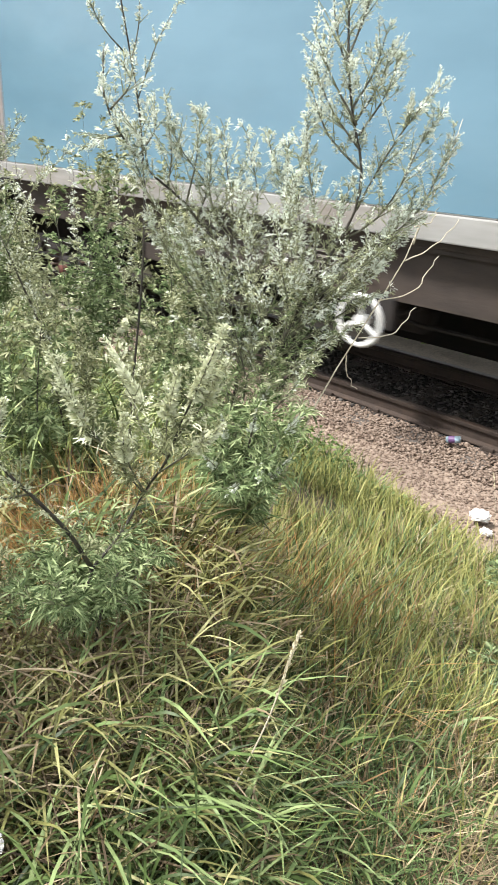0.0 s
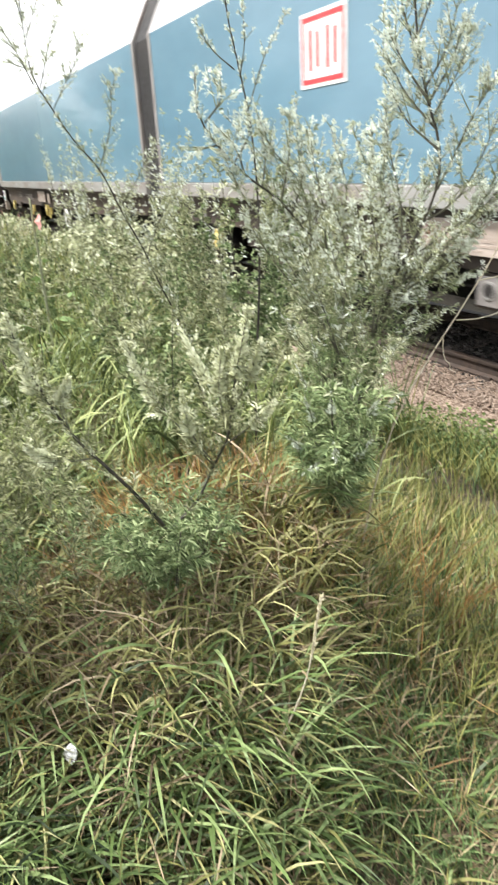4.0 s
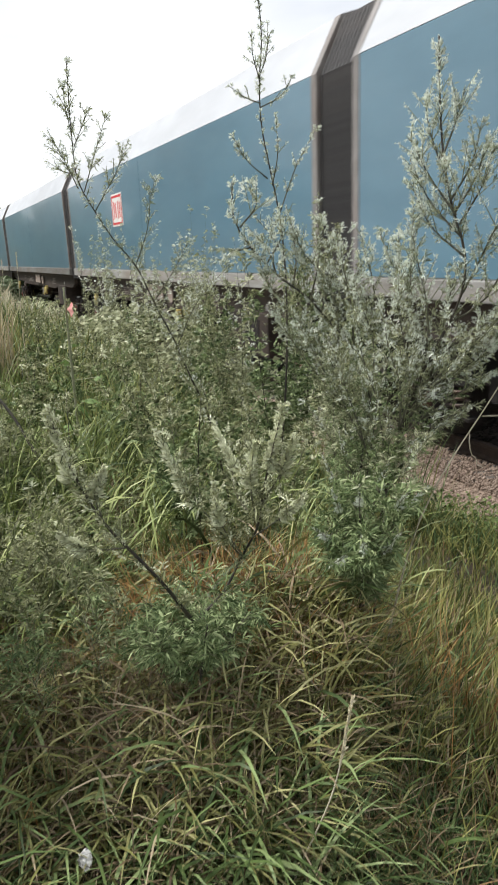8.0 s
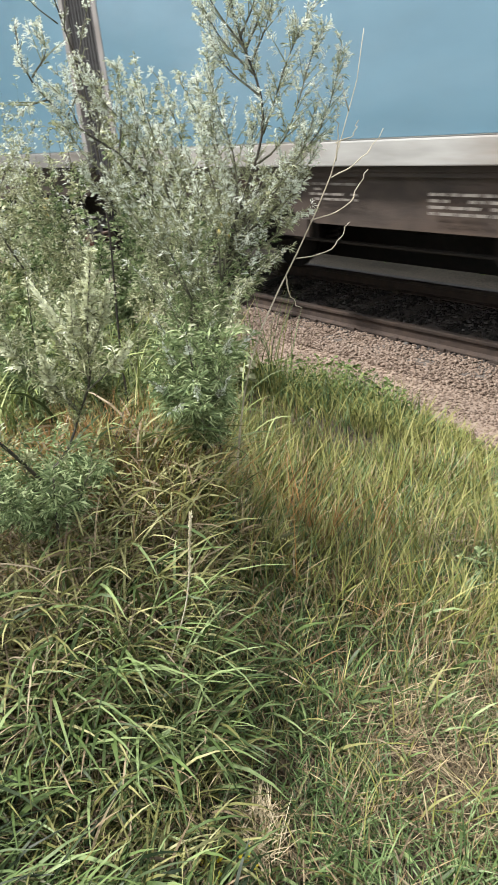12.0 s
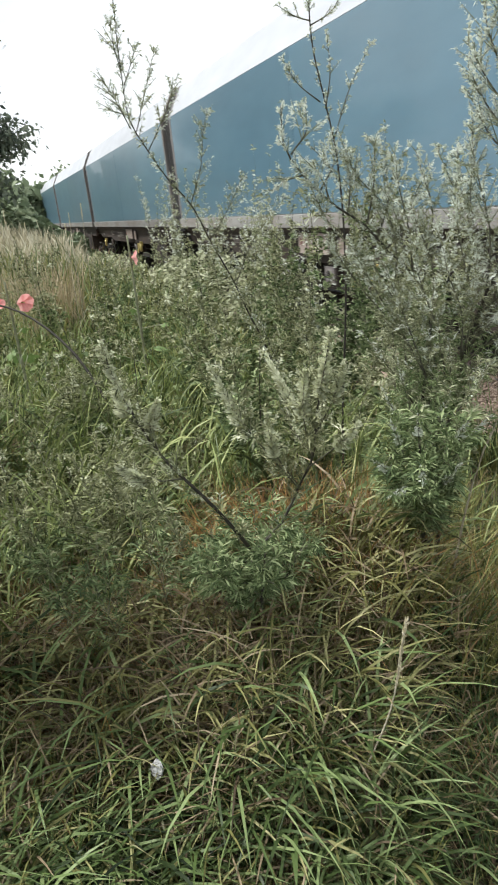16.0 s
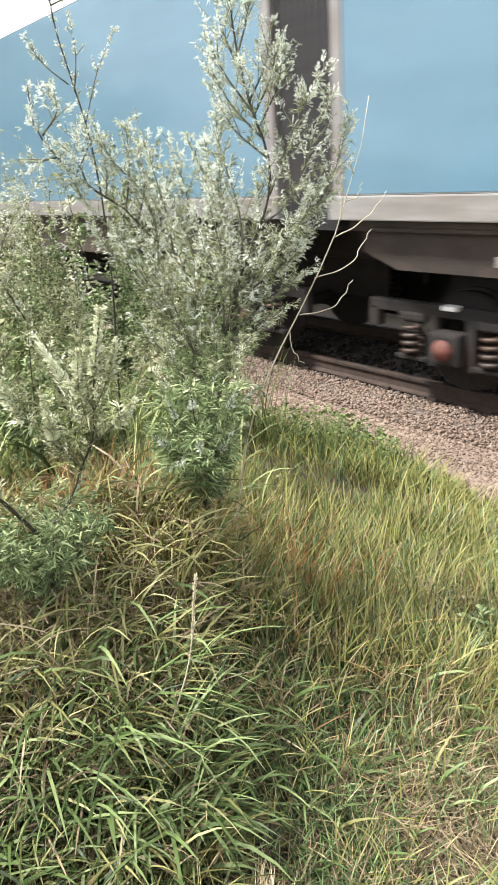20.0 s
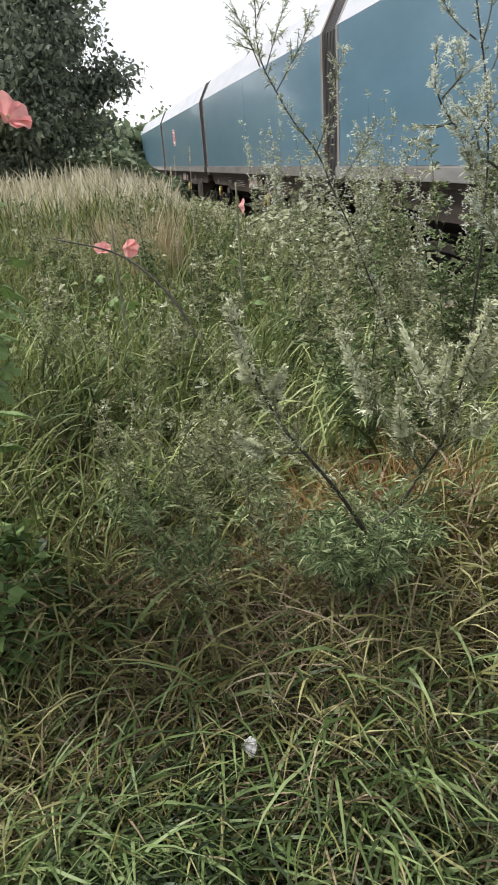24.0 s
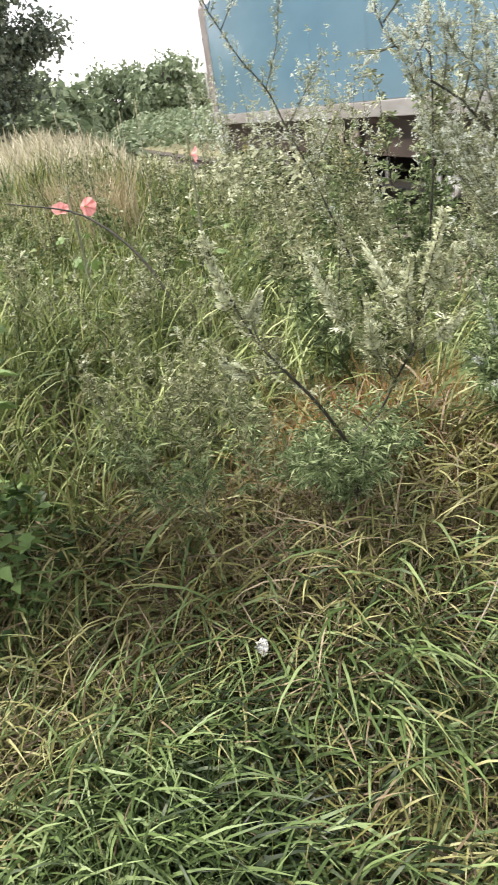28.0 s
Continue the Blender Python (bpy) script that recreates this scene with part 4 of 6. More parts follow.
def mugwort(label, stems, seed, leaf=0.032, shoot=(0.05, 0.13), every=0.02, bare=0.12, bare_rest=None, silver=0.6, low=0.3, thick=0.006, gap=0.009, lobe=0.085, tuft=1.0, side_stems=1, mats=None, spike=(0.09, 0.015, 56)):
    """A mugwort: woody stems with rising side shoots that carry lobed leaves, deep green low down and grey-green above, and end in silvery tufts."""
    rng = np.random.default_rng(seed)
    root = np.array(stems[0][0], float)
    plant = thing("mugwort_plant", label, "plant", "mugwort plants on the bank", at=tuple(root))
    mid_mat, top_mat = mats or (M_MUG, M_MUGTOP)
    z0, z1 = root[2], max(p[2] for s in stems for p in s)
    sets = {"low": [], "mid": [], "top": []}

    def add(key, base, way, length, wide):
        sets[key].append((base - root, way, length, wide))

    def brush(p, d, reach, size, count):
        g = rng.uniform(0, 1, count)
        ring_ = unit(np.cross(d, rng.normal(size=(count, 3))))
        ln = size * (1.1 - 0.6 * g) * rng.uniform(0.6, 1.15, count)
        add("top", p - d * (reach * (1 - g))[:, None], unit(d + ring_ * (0.95 - 0.5 * g)[:, None]), ln, ln * 0.17)

    for number, s in enumerate(stems):
        thin = thick if number < side_stems else thick * 0.42
        first = bare if (number == 0 or bare_rest is None) else bare_rest
        length = sum(np.linalg.norm(np.subtract(b, a)) for a, b in zip(s, s[1:]))
        c = curve(s, max(8, int(length / 0.04)))
        part("stem", tube(bmesh.new(), [tuple(q - root) for q in c], list(np.linspace(thin, thin * 0.28, len(c))), 5), M_STEM if number < side_stems else M_SHOOT, plant, smooth=True)
        count = max(5, int(length * (1 - first) / every))
        f = np.sort(rng.uniform(first, 1.0, count))
        grid, slope = np.linspace(0, 1, len(c)), np.gradient(c, axis=0)
        at = np.stack([np.interp(f, grid, c[:, k]) for k in range(3)], -1)
        along = unit(np.stack([np.interp(f, grid, slope[:, k]) for k in range(3)], -1))
        turn = np.cumsum(np.full(count, 2.4)) + rng.normal(0, 0.5, count)
        outward = np.stack([np.cos(turn), np.sin(turn), 0 * turn], -1)
        way = unit(along * 0.75 + outward * rng.uniform(0.45, 1.0, (count, 1)) + np.outer(0.1 + 0.35 * f, [0, 0, 1.0]))
        slen = rng.uniform(*shoot, count) * np.interp(f, [0, 0.5, 0.85, 1], [1.0, 1.0, 0.6, 0.3])
        bm = bmesh.new()
        for p, w, q in zip(at, way, slen):
            tube(bm, [tuple(p - root), tuple(p + w * q * 0.95 - root)], [0.0015, 0.0007], 3)
        tagged(part("twig_growth", bm, M_PALESTEM, plant), kind="stuff")
        if tuft:
            brush(c[-1], unit((c[-1] - c[-2])[None])[0], min(spike[0], length * 0.5), spike[1], int(spike[2] * tuft))
        for k in range(count):
            h = (at[k][2] - z0) / max(z1 - z0, 0.1)
            high = float(np.clip((h - low) / 0.4, 0, 1))
            if tuft and high > 0.15 and rng.uniform() < 0.35 + 0.6 * high:
                brush(at[k] + way[k] * slen[k], unit((way[k] + [0, 0, 0.35])[None])[0], min(0.6 * slen[k], 0.05), 0.0125, int(24 * tuft))
            m = max(3, int(slen[k] / gap))
            g = rng.uniform(0.02, 1.0, m)
            b = at[k] + way[k] * (g * slen[k])[:, None]
            d = unit(way[k] * 0.7 + unit(rng.normal(size=(m, 3))) * 0.85 + [0, 0, 0.12])
            ln = leaf * rng.uniform(0.6, 1.25, m) * (1 - 0.5 * high * g) * (1.15 if h < low else 1.0)
            side = unit(np.cross(d, rng.normal(0, 0.4, (m, 3)) + [0, 0, 1.0]))
            key = "low" if h < low + rng.uniform(-0.12, 0.12) else ("top" if rng.uniform() < silver * high * 0.6 else "mid")
            add(key, b, d, ln, ln * lobe)
            for sgn in (-1, 1):
                for off, reach in ((0.22, 0.62), (0.5, 0.48))[:2 if h < low + 0.4 else 1]:
                    w = unit(d * 0.75 + side * sgn * 0.7)
                    add(key, b + d * (ln * off)[:, None], w, ln * reach, ln * lobe * 0.8)
    for key, nm, mat in (("low", "lower_foliage", M_MUGLOW), ("mid", "foliage", mid_mat), ("top", "silver_foliage", top_mat)):
        if sets[key]:
            b, w, q, wide = (np.concatenate([r[i] for r in sets[key]]) for i in range(4))
            tagged(part(nm, leaves(nm, b, w, q, wide, mat, rng), None, plant), kind="stuff")
    return plant


def bushy(x, y, height, seed, stems=4, spread=0.25):
    """Stems for a plant that rises from the ground at x, y."""
    rng = np.random.default_rng(seed)
    z = float(ground_z(x, y))
    out = []
    for k in range(stems):
        a = rng.uniform(0, 6.28)
        h = height * rng.uniform(0.7, 1.0)
        r = spread * rng.uniform(0.3, 1.0)
        out.append([(x, y, z), (x + 0.25 * r * math.cos(a), y + 0.25 * r * math.sin(a), z + 0.35 * h), (x + 0.6 * r * math.cos(a), y + 0.6 * r * math.sin(a), z + 0.7 * h),
                    (x + r * math.cos(a + 0.2), y + r * math.sin(a + 0.2), z + h)])
    return out


# ---- the mugwort bush nearest the track ----
def between(a, b, f):
    """A stem that grows between two others."""
    p, q = curve(a, 7), curve(b, 7)
    return [tuple(v) for v in p * (1 - f) + q * f]


A_STEMS = [
    [(-1.3, 1.37, 0.72), (-1.32, 1.36, 1.38), (-1.34, 1.4, 1.54), (-1.35, 1.4, 1.63), (-1.37, 1.37, 1.7), (-1.41, 1.32, 1.77), (-1.44, 1.28, 1.83), (-1.48, 1.2, 1.9), (-1.5, 1.14, 1.97), (-1.49, 1.09, 2.04), (-1.49, 1.09, 2.13)],
    [(-1.3, 1.37, 0.72), (-1.22, 1.41, 1.49), (-1.16, 1.44, 1.68), (-1.11, 1.46, 1.78), (-1.08, 1.47, 1.86), (-1.08, 1.47, 1.94), (-1.1, 1.45, 2.03), (-1.11, 1.43, 2.12), (-1.12, 1.42, 2.24), (-1.12, 1.41, 2.38)],
    [(-1.44, 1.28, 1.83), (-1.43, 1.3, 1.93), (-1.42, 1.3, 2.03)],
    [(-1.37, 1.37, 1.7), (-1.34, 1.34, 1.82), (-1.35, 1.32, 1.93), (-1.35, 1.31, 2)],
    [(-1.41, 1.32, 1.77), (-1.38, 1.37, 1.86), (-1.36, 1.4, 1.95)],
    [(-1.34, 1.39, 1.6), (-1.31, 1.44, 1.74), (-1.27, 1.45, 1.84), (-1.29, 1.42, 1.93), (-1.3, 1.4, 1.99)],
    [(-1.08, 1.47, 1.85), (-1.07, 1.5, 1.91), (-1.03, 1.51, 1.99), (-0.98, 1.54, 2.08), (-0.955, 1.56, 2.12)],
    [(-1.16, 1.44, 1.68), (-1.06, 1.51, 1.77), (-1, 1.56, 1.83), (-0.96, 1.59, 1.93), (-0.943, 1.6, 2.02)],
    [(-1.11, 1.46, 1.78), (-1.06, 1.5, 1.82), (-1, 1.52, 1.92), (-0.988, 1.55, 2), (-0.963, 1.57, 2.05)],
    [(-1.1, 1.44, 2.05), (-1.08, 1.48, 2.13), (-1.07, 1.49, 2.2)],
    [(-1.09, 1.46, 2), (-1.05, 1.49, 2.09), (-1.04, 1.5, 2.15)],
    [(-1.11, 1.42, 2.14), (-1.1, 1.45, 2.22), (-1.09, 1.46, 2.28)],
    [(-1.09, 1.45, 2.02), (-1.14, 1.41, 2.11), (-1.17, 1.38, 2.19)],
    [(-1.08, 1.47, 1.93), (-1.15, 1.43, 2), (-1.19, 1.4, 2.1)],
    [(-1.11, 1.43, 2.11), (-1.14, 1.41, 2.2), (-1.15, 1.4, 2.27)],
    [(-1.25, 1.4, 1.41), (-1.21, 1.46, 1.62), (-1.21, 1.45, 1.75), (-1.22, 1.43, 1.87), (-1.2, 1.43, 1.99)],
    [(-1.22, 1.41, 1.49), (-1.14, 1.49, 1.58), (-1.08, 1.54, 1.64), (-1.04, 1.58, 1.66)],
    [(-1.31, 1.36, 1.46), (-1.37, 1.31, 1.58), (-1.41, 1.25, 1.67), (-1.44, 1.2, 1.76), (-1.46, 1.17, 1.82)],
    [(-1.2, 1.39, 1.51), (-1.17, 1.37, 1.63), (-1.17, 1.33, 1.73), (-1.18, 1.32, 1.83)],
    [(-1.19, 1.42, 1.57), (-1.09, 1.46, 1.69), (-1.04, 1.5, 1.75), (-1.02, 1.53, 1.82)],
    [(-1.27, 1.35, 1.42), (-1.28, 1.31, 1.55), (-1.3, 1.27, 1.68), (-1.31, 1.25, 1.75)],
    [(-1.48, 1.2, 1.9), (-1.48, 1.18, 1.96), (-1.49, 1.15, 2)],
    [(-1.46, 1.24, 1.87), (-1.46, 1.25, 1.94), (-1.46, 1.24, 2)],
    [(-1.5, 1.14, 1.97), (-1.5, 1.09, 1.96), (-1.52, 1.06, 1.94)],
    [(-1.42, 1.3, 1.8), (-1.41, 1.33, 1.9), (-1.41, 1.32, 1.97)],
    [(-1.5, 1.11, 2.02), (-1.48, 1.15, 2.08), (-1.49, 1.13, 2.12)],
    [(-1.49, 1.18, 1.93), (-1.48, 1.22, 2), (-1.49, 1.22, 2.04)],
    [(-1.26, 1.33, 1.23), (-1.27, 1.28, 1.41), (-1.28, 1.26, 1.52)],
    [(-1.25, 1.35, 1.27), (-1.2, 1.36, 1.46), (-1.18, 1.34, 1.58)],
    [(-1.23, 1.38, 1.35), (-1.16, 1.43, 1.48), (-1.11, 1.47, 1.55)],
    [(-1.28, 1.34, 1.31), (-1.27, 1.36, 1.47), (-1.26, 1.37, 1.6)],
    [(-1.22, 1.41, 1.4), (-1.16, 1.47, 1.5), (-1.1, 1.54, 1.57)],
    [(-1.32, 1.36, 1.33), (-1.38, 1.3, 1.46), (-1.43, 1.26, 1.55)],
    [(-1.19, 1.33, 1.34), (-1.13, 1.36, 1.43), (-1.09, 1.38, 1.51)],
    [(-1.31, 1.36, 1.25), (-1.33, 1.29, 1.34), (-1.34, 1.25, 1.43)],
]
A_FILL = [between(A_STEMS[i], A_STEMS[j], f) for i, j, f in ((7, 16, 0.5), (19, 7, 0.4), (15, 19, 0.5), (18, 15, 0.5), (5, 15, 0.5), (20, 18, 0.5), (17, 20, 0.5), (16, 19, 0.6), (9, 10, 0.5), (12, 13, 0.5), (0, 17, 0.5), (2, 0, 0.4), (3, 5, 0.5), (13, 15, 0.5), (20, 5, 0.5))]
mugwort("tall grey-green mugwort bush with silvery flower spikes, on the bank", A_STEMS + A_FILL, 11, every=0.0105, bare=0.3, bare_rest=0.15, low=0.43, silver=1.0, shoot=(0.045, 0.105), leaf=0.027, gap=0.0105, lobe=0.058, thick=0.0065, side_stems=2, tuft=1.15)
mugwort("low dense skirt of deep green mugwort leaves at the bush's foot", [
    [(-1.23, 1.3, 0.8), (-1.14, 1.23, 1.29), (-1.07, 1.18, 1.44)],
    [(-1.2, 1.27, 1.05), (-1.1, 1.28, 1.31), (-1.03, 1.29, 1.42)],
    [(-1.2, 1.27, 1.05), (-1.17, 1.18, 1.25), (-1.16, 1.11, 1.32)],
    [(-1.2, 1.27, 1.05), (-1.18, 1.21, 1.3), (-1.17, 1.17, 1.4)],
    [(-1.2, 1.27, 1.05), (-1.09, 1.26, 1.24), (-1.04, 1.27, 1.31)],
    [(-1.2, 1.27, 1.05), (-1.1, 1.16, 1.25), (-1.07, 1.1, 1.26)],
    [(-1.2, 1.27, 1.05), (-1.05, 1.18, 1.28), (-1.02, 1.15, 1.34)],
    [(-1.2, 1.27, 1.05), (-1.2, 1.32, 1.34), (-1.2, 1.36, 1.43)],
    [(-1.2, 1.27, 1.05), (-1.15, 1.36, 1.3), (-1.13, 1.43, 1.37)],
], 12, leaf=0.04, gap=0.009, every=0.0115, bare=0.52, bare_rest=0.05, low=1.0, silver=0.2, shoot=(0.045, 0.09), lobe=0.06, tuft=0.6, spike=(0.08, 0.02, 150))
# the forked plant in front of it
mugwort("forked young mugwort with dark stems and pale shoot tips", [
    [(-1.13, 0.76, 0.78), (-1.11, 0.764, 1.12), (-1.09, 0.768, 1.2), (-1.1, 0.837, 1.24), (-1.08, 0.881, 1.33), (-1.03, 0.901, 1.42), (-0.992, 0.892, 1.49), (-0.931, 0.882, 1.59), (-0.877, 0.883, 1.7)],
    [(-1.09, 0.768, 1.2), (-1.04, 0.682, 1.35), (-1.04, 0.627, 1.43), (-1.05, 0.592, 1.48), (-1.07, 0.554, 1.57), (-1.08, 0.533, 1.63), (-1.09, 0.52, 1.71)],
    [(-1.03, 0.901, 1.42), (-1.09, 0.877, 1.48), (-1.12, 0.887, 1.53), (-1.17, 0.876, 1.6)],
    [(-1.08, 0.883, 1.33), (-1.11, 0.814, 1.44), (-1.13, 0.776, 1.51), (-1.15, 0.736, 1.62)],
    [(-1.03, 0.898, 1.41), (-0.992, 0.869, 1.53), (-0.96, 0.865, 1.62)],
    [(-0.993, 0.892, 1.48), (-0.941, 0.91, 1.56), (-0.915, 0.922, 1.63)],
    [(-1.08, 0.887, 1.33), (-1.06, 0.826, 1.44), (-1.05, 0.813, 1.52)],
    [(-1.05, 0.592, 1.48), (-1.06, 0.58, 1.54), (-1.05, 0.599, 1.59)],
    [(-1.04, 0.627, 1.43), (-1.05, 0.554, 1.44), (-1.05, 0.507, 1.48)],
    [(-1.04, 0.889, 1.39), (-0.996, 0.935, 1.44), (-0.96, 0.968, 1.49)],
], 13, leaf=0.034, every=0.012, bare=0.42, bare_rest=0.08, low=0.55, silver=0.35, shoot=(0.03, 0.072), lobe=0.058, thick=0.0048, tuft=1.0, side_stems=2, mats=(M_YOUNG, M_YOUNGTOP), spike=(0.15, 0.025, 330))
mugwort("low spreading deep green mugwort clump at the forked plant's foot", [
    [(-1.13, 0.77, 1.04 if k else 0.8), (-1.12 + 0.05 * math.cos(0.9 * k), 0.77 + 0.06 * math.sin(0.9 * k), 1.1), (-1.1 + 0.11 * math.cos(0.9 * k), 0.76 + 0.13 * math.sin(0.9 * k), 1.25 - 0.03 * (k % 3))] for k in range(7)
] + [
    [(-1.13, 0.77, 1.1), (-1.12 + 0.06 * math.cos(1.05 * k), 0.77 + 0.08 * math.sin(1.05 * k), 1.15), (-1.1 + 0.12 * math.cos(1.05 * k), 0.77 + 0.14 * math.sin(1.05 * k), 1.18 + 0.03 * (k % 2))] for k in range(6)
], 16, leaf=0.038, gap=0.009, every=0.0115, bare=0.55, bare_rest=0.05, low=1.2, silver=0.0, shoot=(0.045, 0.085), lobe=0.06, tuft=0)
SPREAD = [[(x + 0.06, y + 0.06, float(ground_z(x, y)) + 0.05), (x + 0.03, y + 0.04, z - 0.2), (x, y, z)] for x, y, z in (
    (-1.4, 0.56, 1.4), (-1.61, 0.37, 1.4), (-1.65, 0.25, 1.3), (-1.48, 0.45, 1.38), (-1.53, 0.3, 1.24), (-1.38, 0.43, 1.28), (-1.3, 0.54, 1.32), (-1.22, 0.62, 1.27), (-1.5, 0.6, 1.36), (-1.32, 0.42, 1.16), (-1.62, 0.52, 1.36), (-1.44, 0.33, 1.14))]
mugwort("spreading grey-green mugwort growing through the forked plant", SPREAD, 18, leaf=0.042, gap=0.013, every=0.012, bare=0.5, bare_rest=0.5, low=0.55, silver=0.0, shoot=(0.05, 0.11), lobe=0.06, thick=0.0028, side_stems=0, tuft=0, mats=(M_YOUNG, M_YOUNGTOP))
# two tall thin ones further back
mugwort("tall thin mugwort stem with sparse spikes standing above the weeds", [
    [(-1.76, 1.33, 0.66), (-1.74, 1.33, 1.18), (-1.7, 1.35, 1.7), (-1.7, 1.35, 1.9), (-1.71, 1.34, 2.06), (-1.72, 1.32, 2.18), (-1.73, 1.3, 2.31), (-1.73, 1.3, 2.43), (-1.73, 1.31, 2.52), (-1.73, 1.3, 2.65)],
    [(-1.72, 1.31, 2.16), (-1.73, 1.25, 2.21), (-1.74, 1.21, 2.28)],
    [(-1.73, 1.3, 2.35), (-1.72, 1.36, 2.38), (-1.7, 1.39, 2.43)],
    [(-1.73, 1.3, 2.36), (-1.73, 1.26, 2.37), (-1.74, 1.21, 2.4)],
    [(-1.71, 1.34, 2.06), (-1.71, 1.41, 2.21), (-1.7, 1.47, 2.3)],
    [(-1.71, 1.32, 2.14), (-1.69, 1.33, 2.23), (-1.68, 1.32, 2.32)],
    [(-1.73, 1.3, 2.43), (-1.74, 1.33, 2.49), (-1.73, 1.33, 2.56)],
    [(-1.73, 1.3, 2.42), (-1.71, 1.27, 2.48), (-1.71, 1.27, 2.53)],
    [(-1.7, 1.35, 1.94), (-1.7, 1.29, 2.02), (-1.72, 1.26, 2.06)],
], 14, every=0.012, bare=0.62, bare_rest=0.15, low=0.1, silver=0.5, thick=0.005, shoot=(0.015, 0.045), leaf=0.018, gap=0.009, tuft=0.5)
mugwort("leaning tall mugwort with open branching top against the sky", [
    [(-2.1, 1.36, 0.6), (-2.07, 1.27, 1.17), (-2.04, 1.2, 1.44), (-2.02, 1.14, 1.57), (-2.03, 1.11, 1.66), (-2.06, 1.05, 1.81), (-2.08, 0.997, 1.94), (-2.1, 0.946, 2.01), (-2.12, 0.898, 2.1), (-2.14, 0.859, 2.19), (-2.14, 0.853, 2.33), (-2.14, 0.86, 2.53)],
    [(-2.08, 1, 1.92), (-2.06, 1.05, 2.05), (-2.04, 1.07, 2.17), (-2.04, 1.1, 2.21)],
    [(-2.12, 0.898, 2.1), (-2.12, 0.984, 2.23), (-2.1, 1.02, 2.31)],
    [(-2.14, 0.857, 2.17), (-2.12, 0.814, 2.26), (-2.14, 0.781, 2.33)],
    [(-2.13, 0.872, 2.16), (-2.14, 0.926, 2.29), (-2.13, 0.962, 2.38)],
    [(-2.14, 0.855, 2.29), (-2.14, 0.895, 2.37), (-2.14, 0.91, 2.41)],
    [(-2.14, 0.853, 2.33), (-2.12, 0.836, 2.42), (-2.12, 0.837, 2.47)],
    [(-2.14, 0.854, 2.21), (-2.14, 0.802, 2.23), (-2.14, 0.791, 2.25)],
    [(-2.03, 1.11, 1.66), (-2.03, 1.19, 1.8), (-2.01, 1.31, 1.92)],
    [(-2.06, 1.05, 1.81), (-2.02, 1.12, 1.92), (-2, 1.17, 2.01)],
], 15, every=0.0105, bare=0.25, bare_rest=0.1, low=0.1, silver=0.3, thick=0.0045, shoot=(0.025, 0.08), leaf=0.024, gap=0.009, tuft=0.45)
# weeds behind, up to the sill's height
WEEDS = [(-2.05, 1.45, 1.1), (-1.95, 1.12, 0.95), (-2.3, 2.1, 1.5), (-2.6, 2.3, 1.7), (-3.1, 2.5, 1.9), (-2.3, 1.25, 1.15), (-2.9, 1.75, 1.35), (-3.4, 2.2, 1.75), (-3.3, 1.3, 1.2), (-3.9, 2.7, 2.0), (-3.9, 1.75, 1.35), (-4.6, 2.2, 1.45), (-4.5, 1.2, 1.1), (-5.3, 2.7, 1.95), (-5.2, 1.7, 1.25), (-6.2, 2.2, 1.3), (-2.1, 0.75, 0.75), (-2.7, 0.5, 0.8), (-6.0, 1.2, 1.0)]
LOW_WEEDS = [(-2.0, 0.32, 0.66), (-1.9, 0.55, 0.62), (-2.65, 0.75, 0.85), (-3.0, 0.1, 0.8), (-3.6, 0.7, 0.9), (-4.2, 0.0, 0.9), (-4.3, 0.9, 1.0), (-5.2, 0.3, 0.95), (-5.8, -0.6, 0.95), (-6.6, 0.6, 1.0), (-5.0, -1.0, 0.9), (-7.4, -0.4, 0.95), (-7.2, 1.6, 1.0), (-8.4, 0.9, 0.9), (-3.2, -0.5, 0.8), (-5.6, 0.75, 1.15), (-5.5, 0.0, 1.1)]
weed_rng = random.Random(17)
# a ragged row along the top of the ballast
BACK_WEEDS = [(-2.9 - 0.5 * k + weed_rng.uniform(-0.15, 0.15), 3.05 + weed_rng.uniform(-0.2, 0.3), weed_rng.uniform(2.0, 2.38)) for k in range(3, 19)]
for k, (x, y, h) in enumerate(WEEDS + LOW_WEEDS + BACK_WEEDS):
    far = math.hypot(x, y) > 3.4
    mugwort("grey-green mugwort weed among tall grass on the bank", bushy(x, y, h, 40 + k, 5, 0.28), 70 + k, leaf=0.046 if not far else 0.06, lobe=0.095 if not far else 0.12, every=0.026 if not far else 0.042, bare=0.3, mats=(M_YOUNG, M_YOUNGTOP) if y < 2.8 else None,
            low=0.5 if y < 1.0 else (0.3 if y > 2.8 else (0.75 if k % 2 else 0.55)), silver=0.5 if y > 2.8 else 0.1, shoot=(0.06, 0.15), thick=0.004, gap=0.012 if not far else 0.02, tuft=0.5 if not far else 0.35)
for k, (x, y, h) in enumerate(((-0.55, 2.2, 0.42), (-0.36, 2.02, 0.34), (-0.78, 2.38, 0.36), (-0.5, 2.5, 0.4), (-0.2, 2.2, 0.36), (-0.62, 1.98, 0.26))):
    mugwort("small fresh green mugwort growing in the grass", bushy(x, y, h, 140 + k, 5, 0.16), 170 + k, leaf=0.04, every=0.016, bare=0.2, low=3.0, silver=0.0, shoot=(0.05, 0.1), thick=0.003, gap=0.01, lobe=0.1, tuft=0)

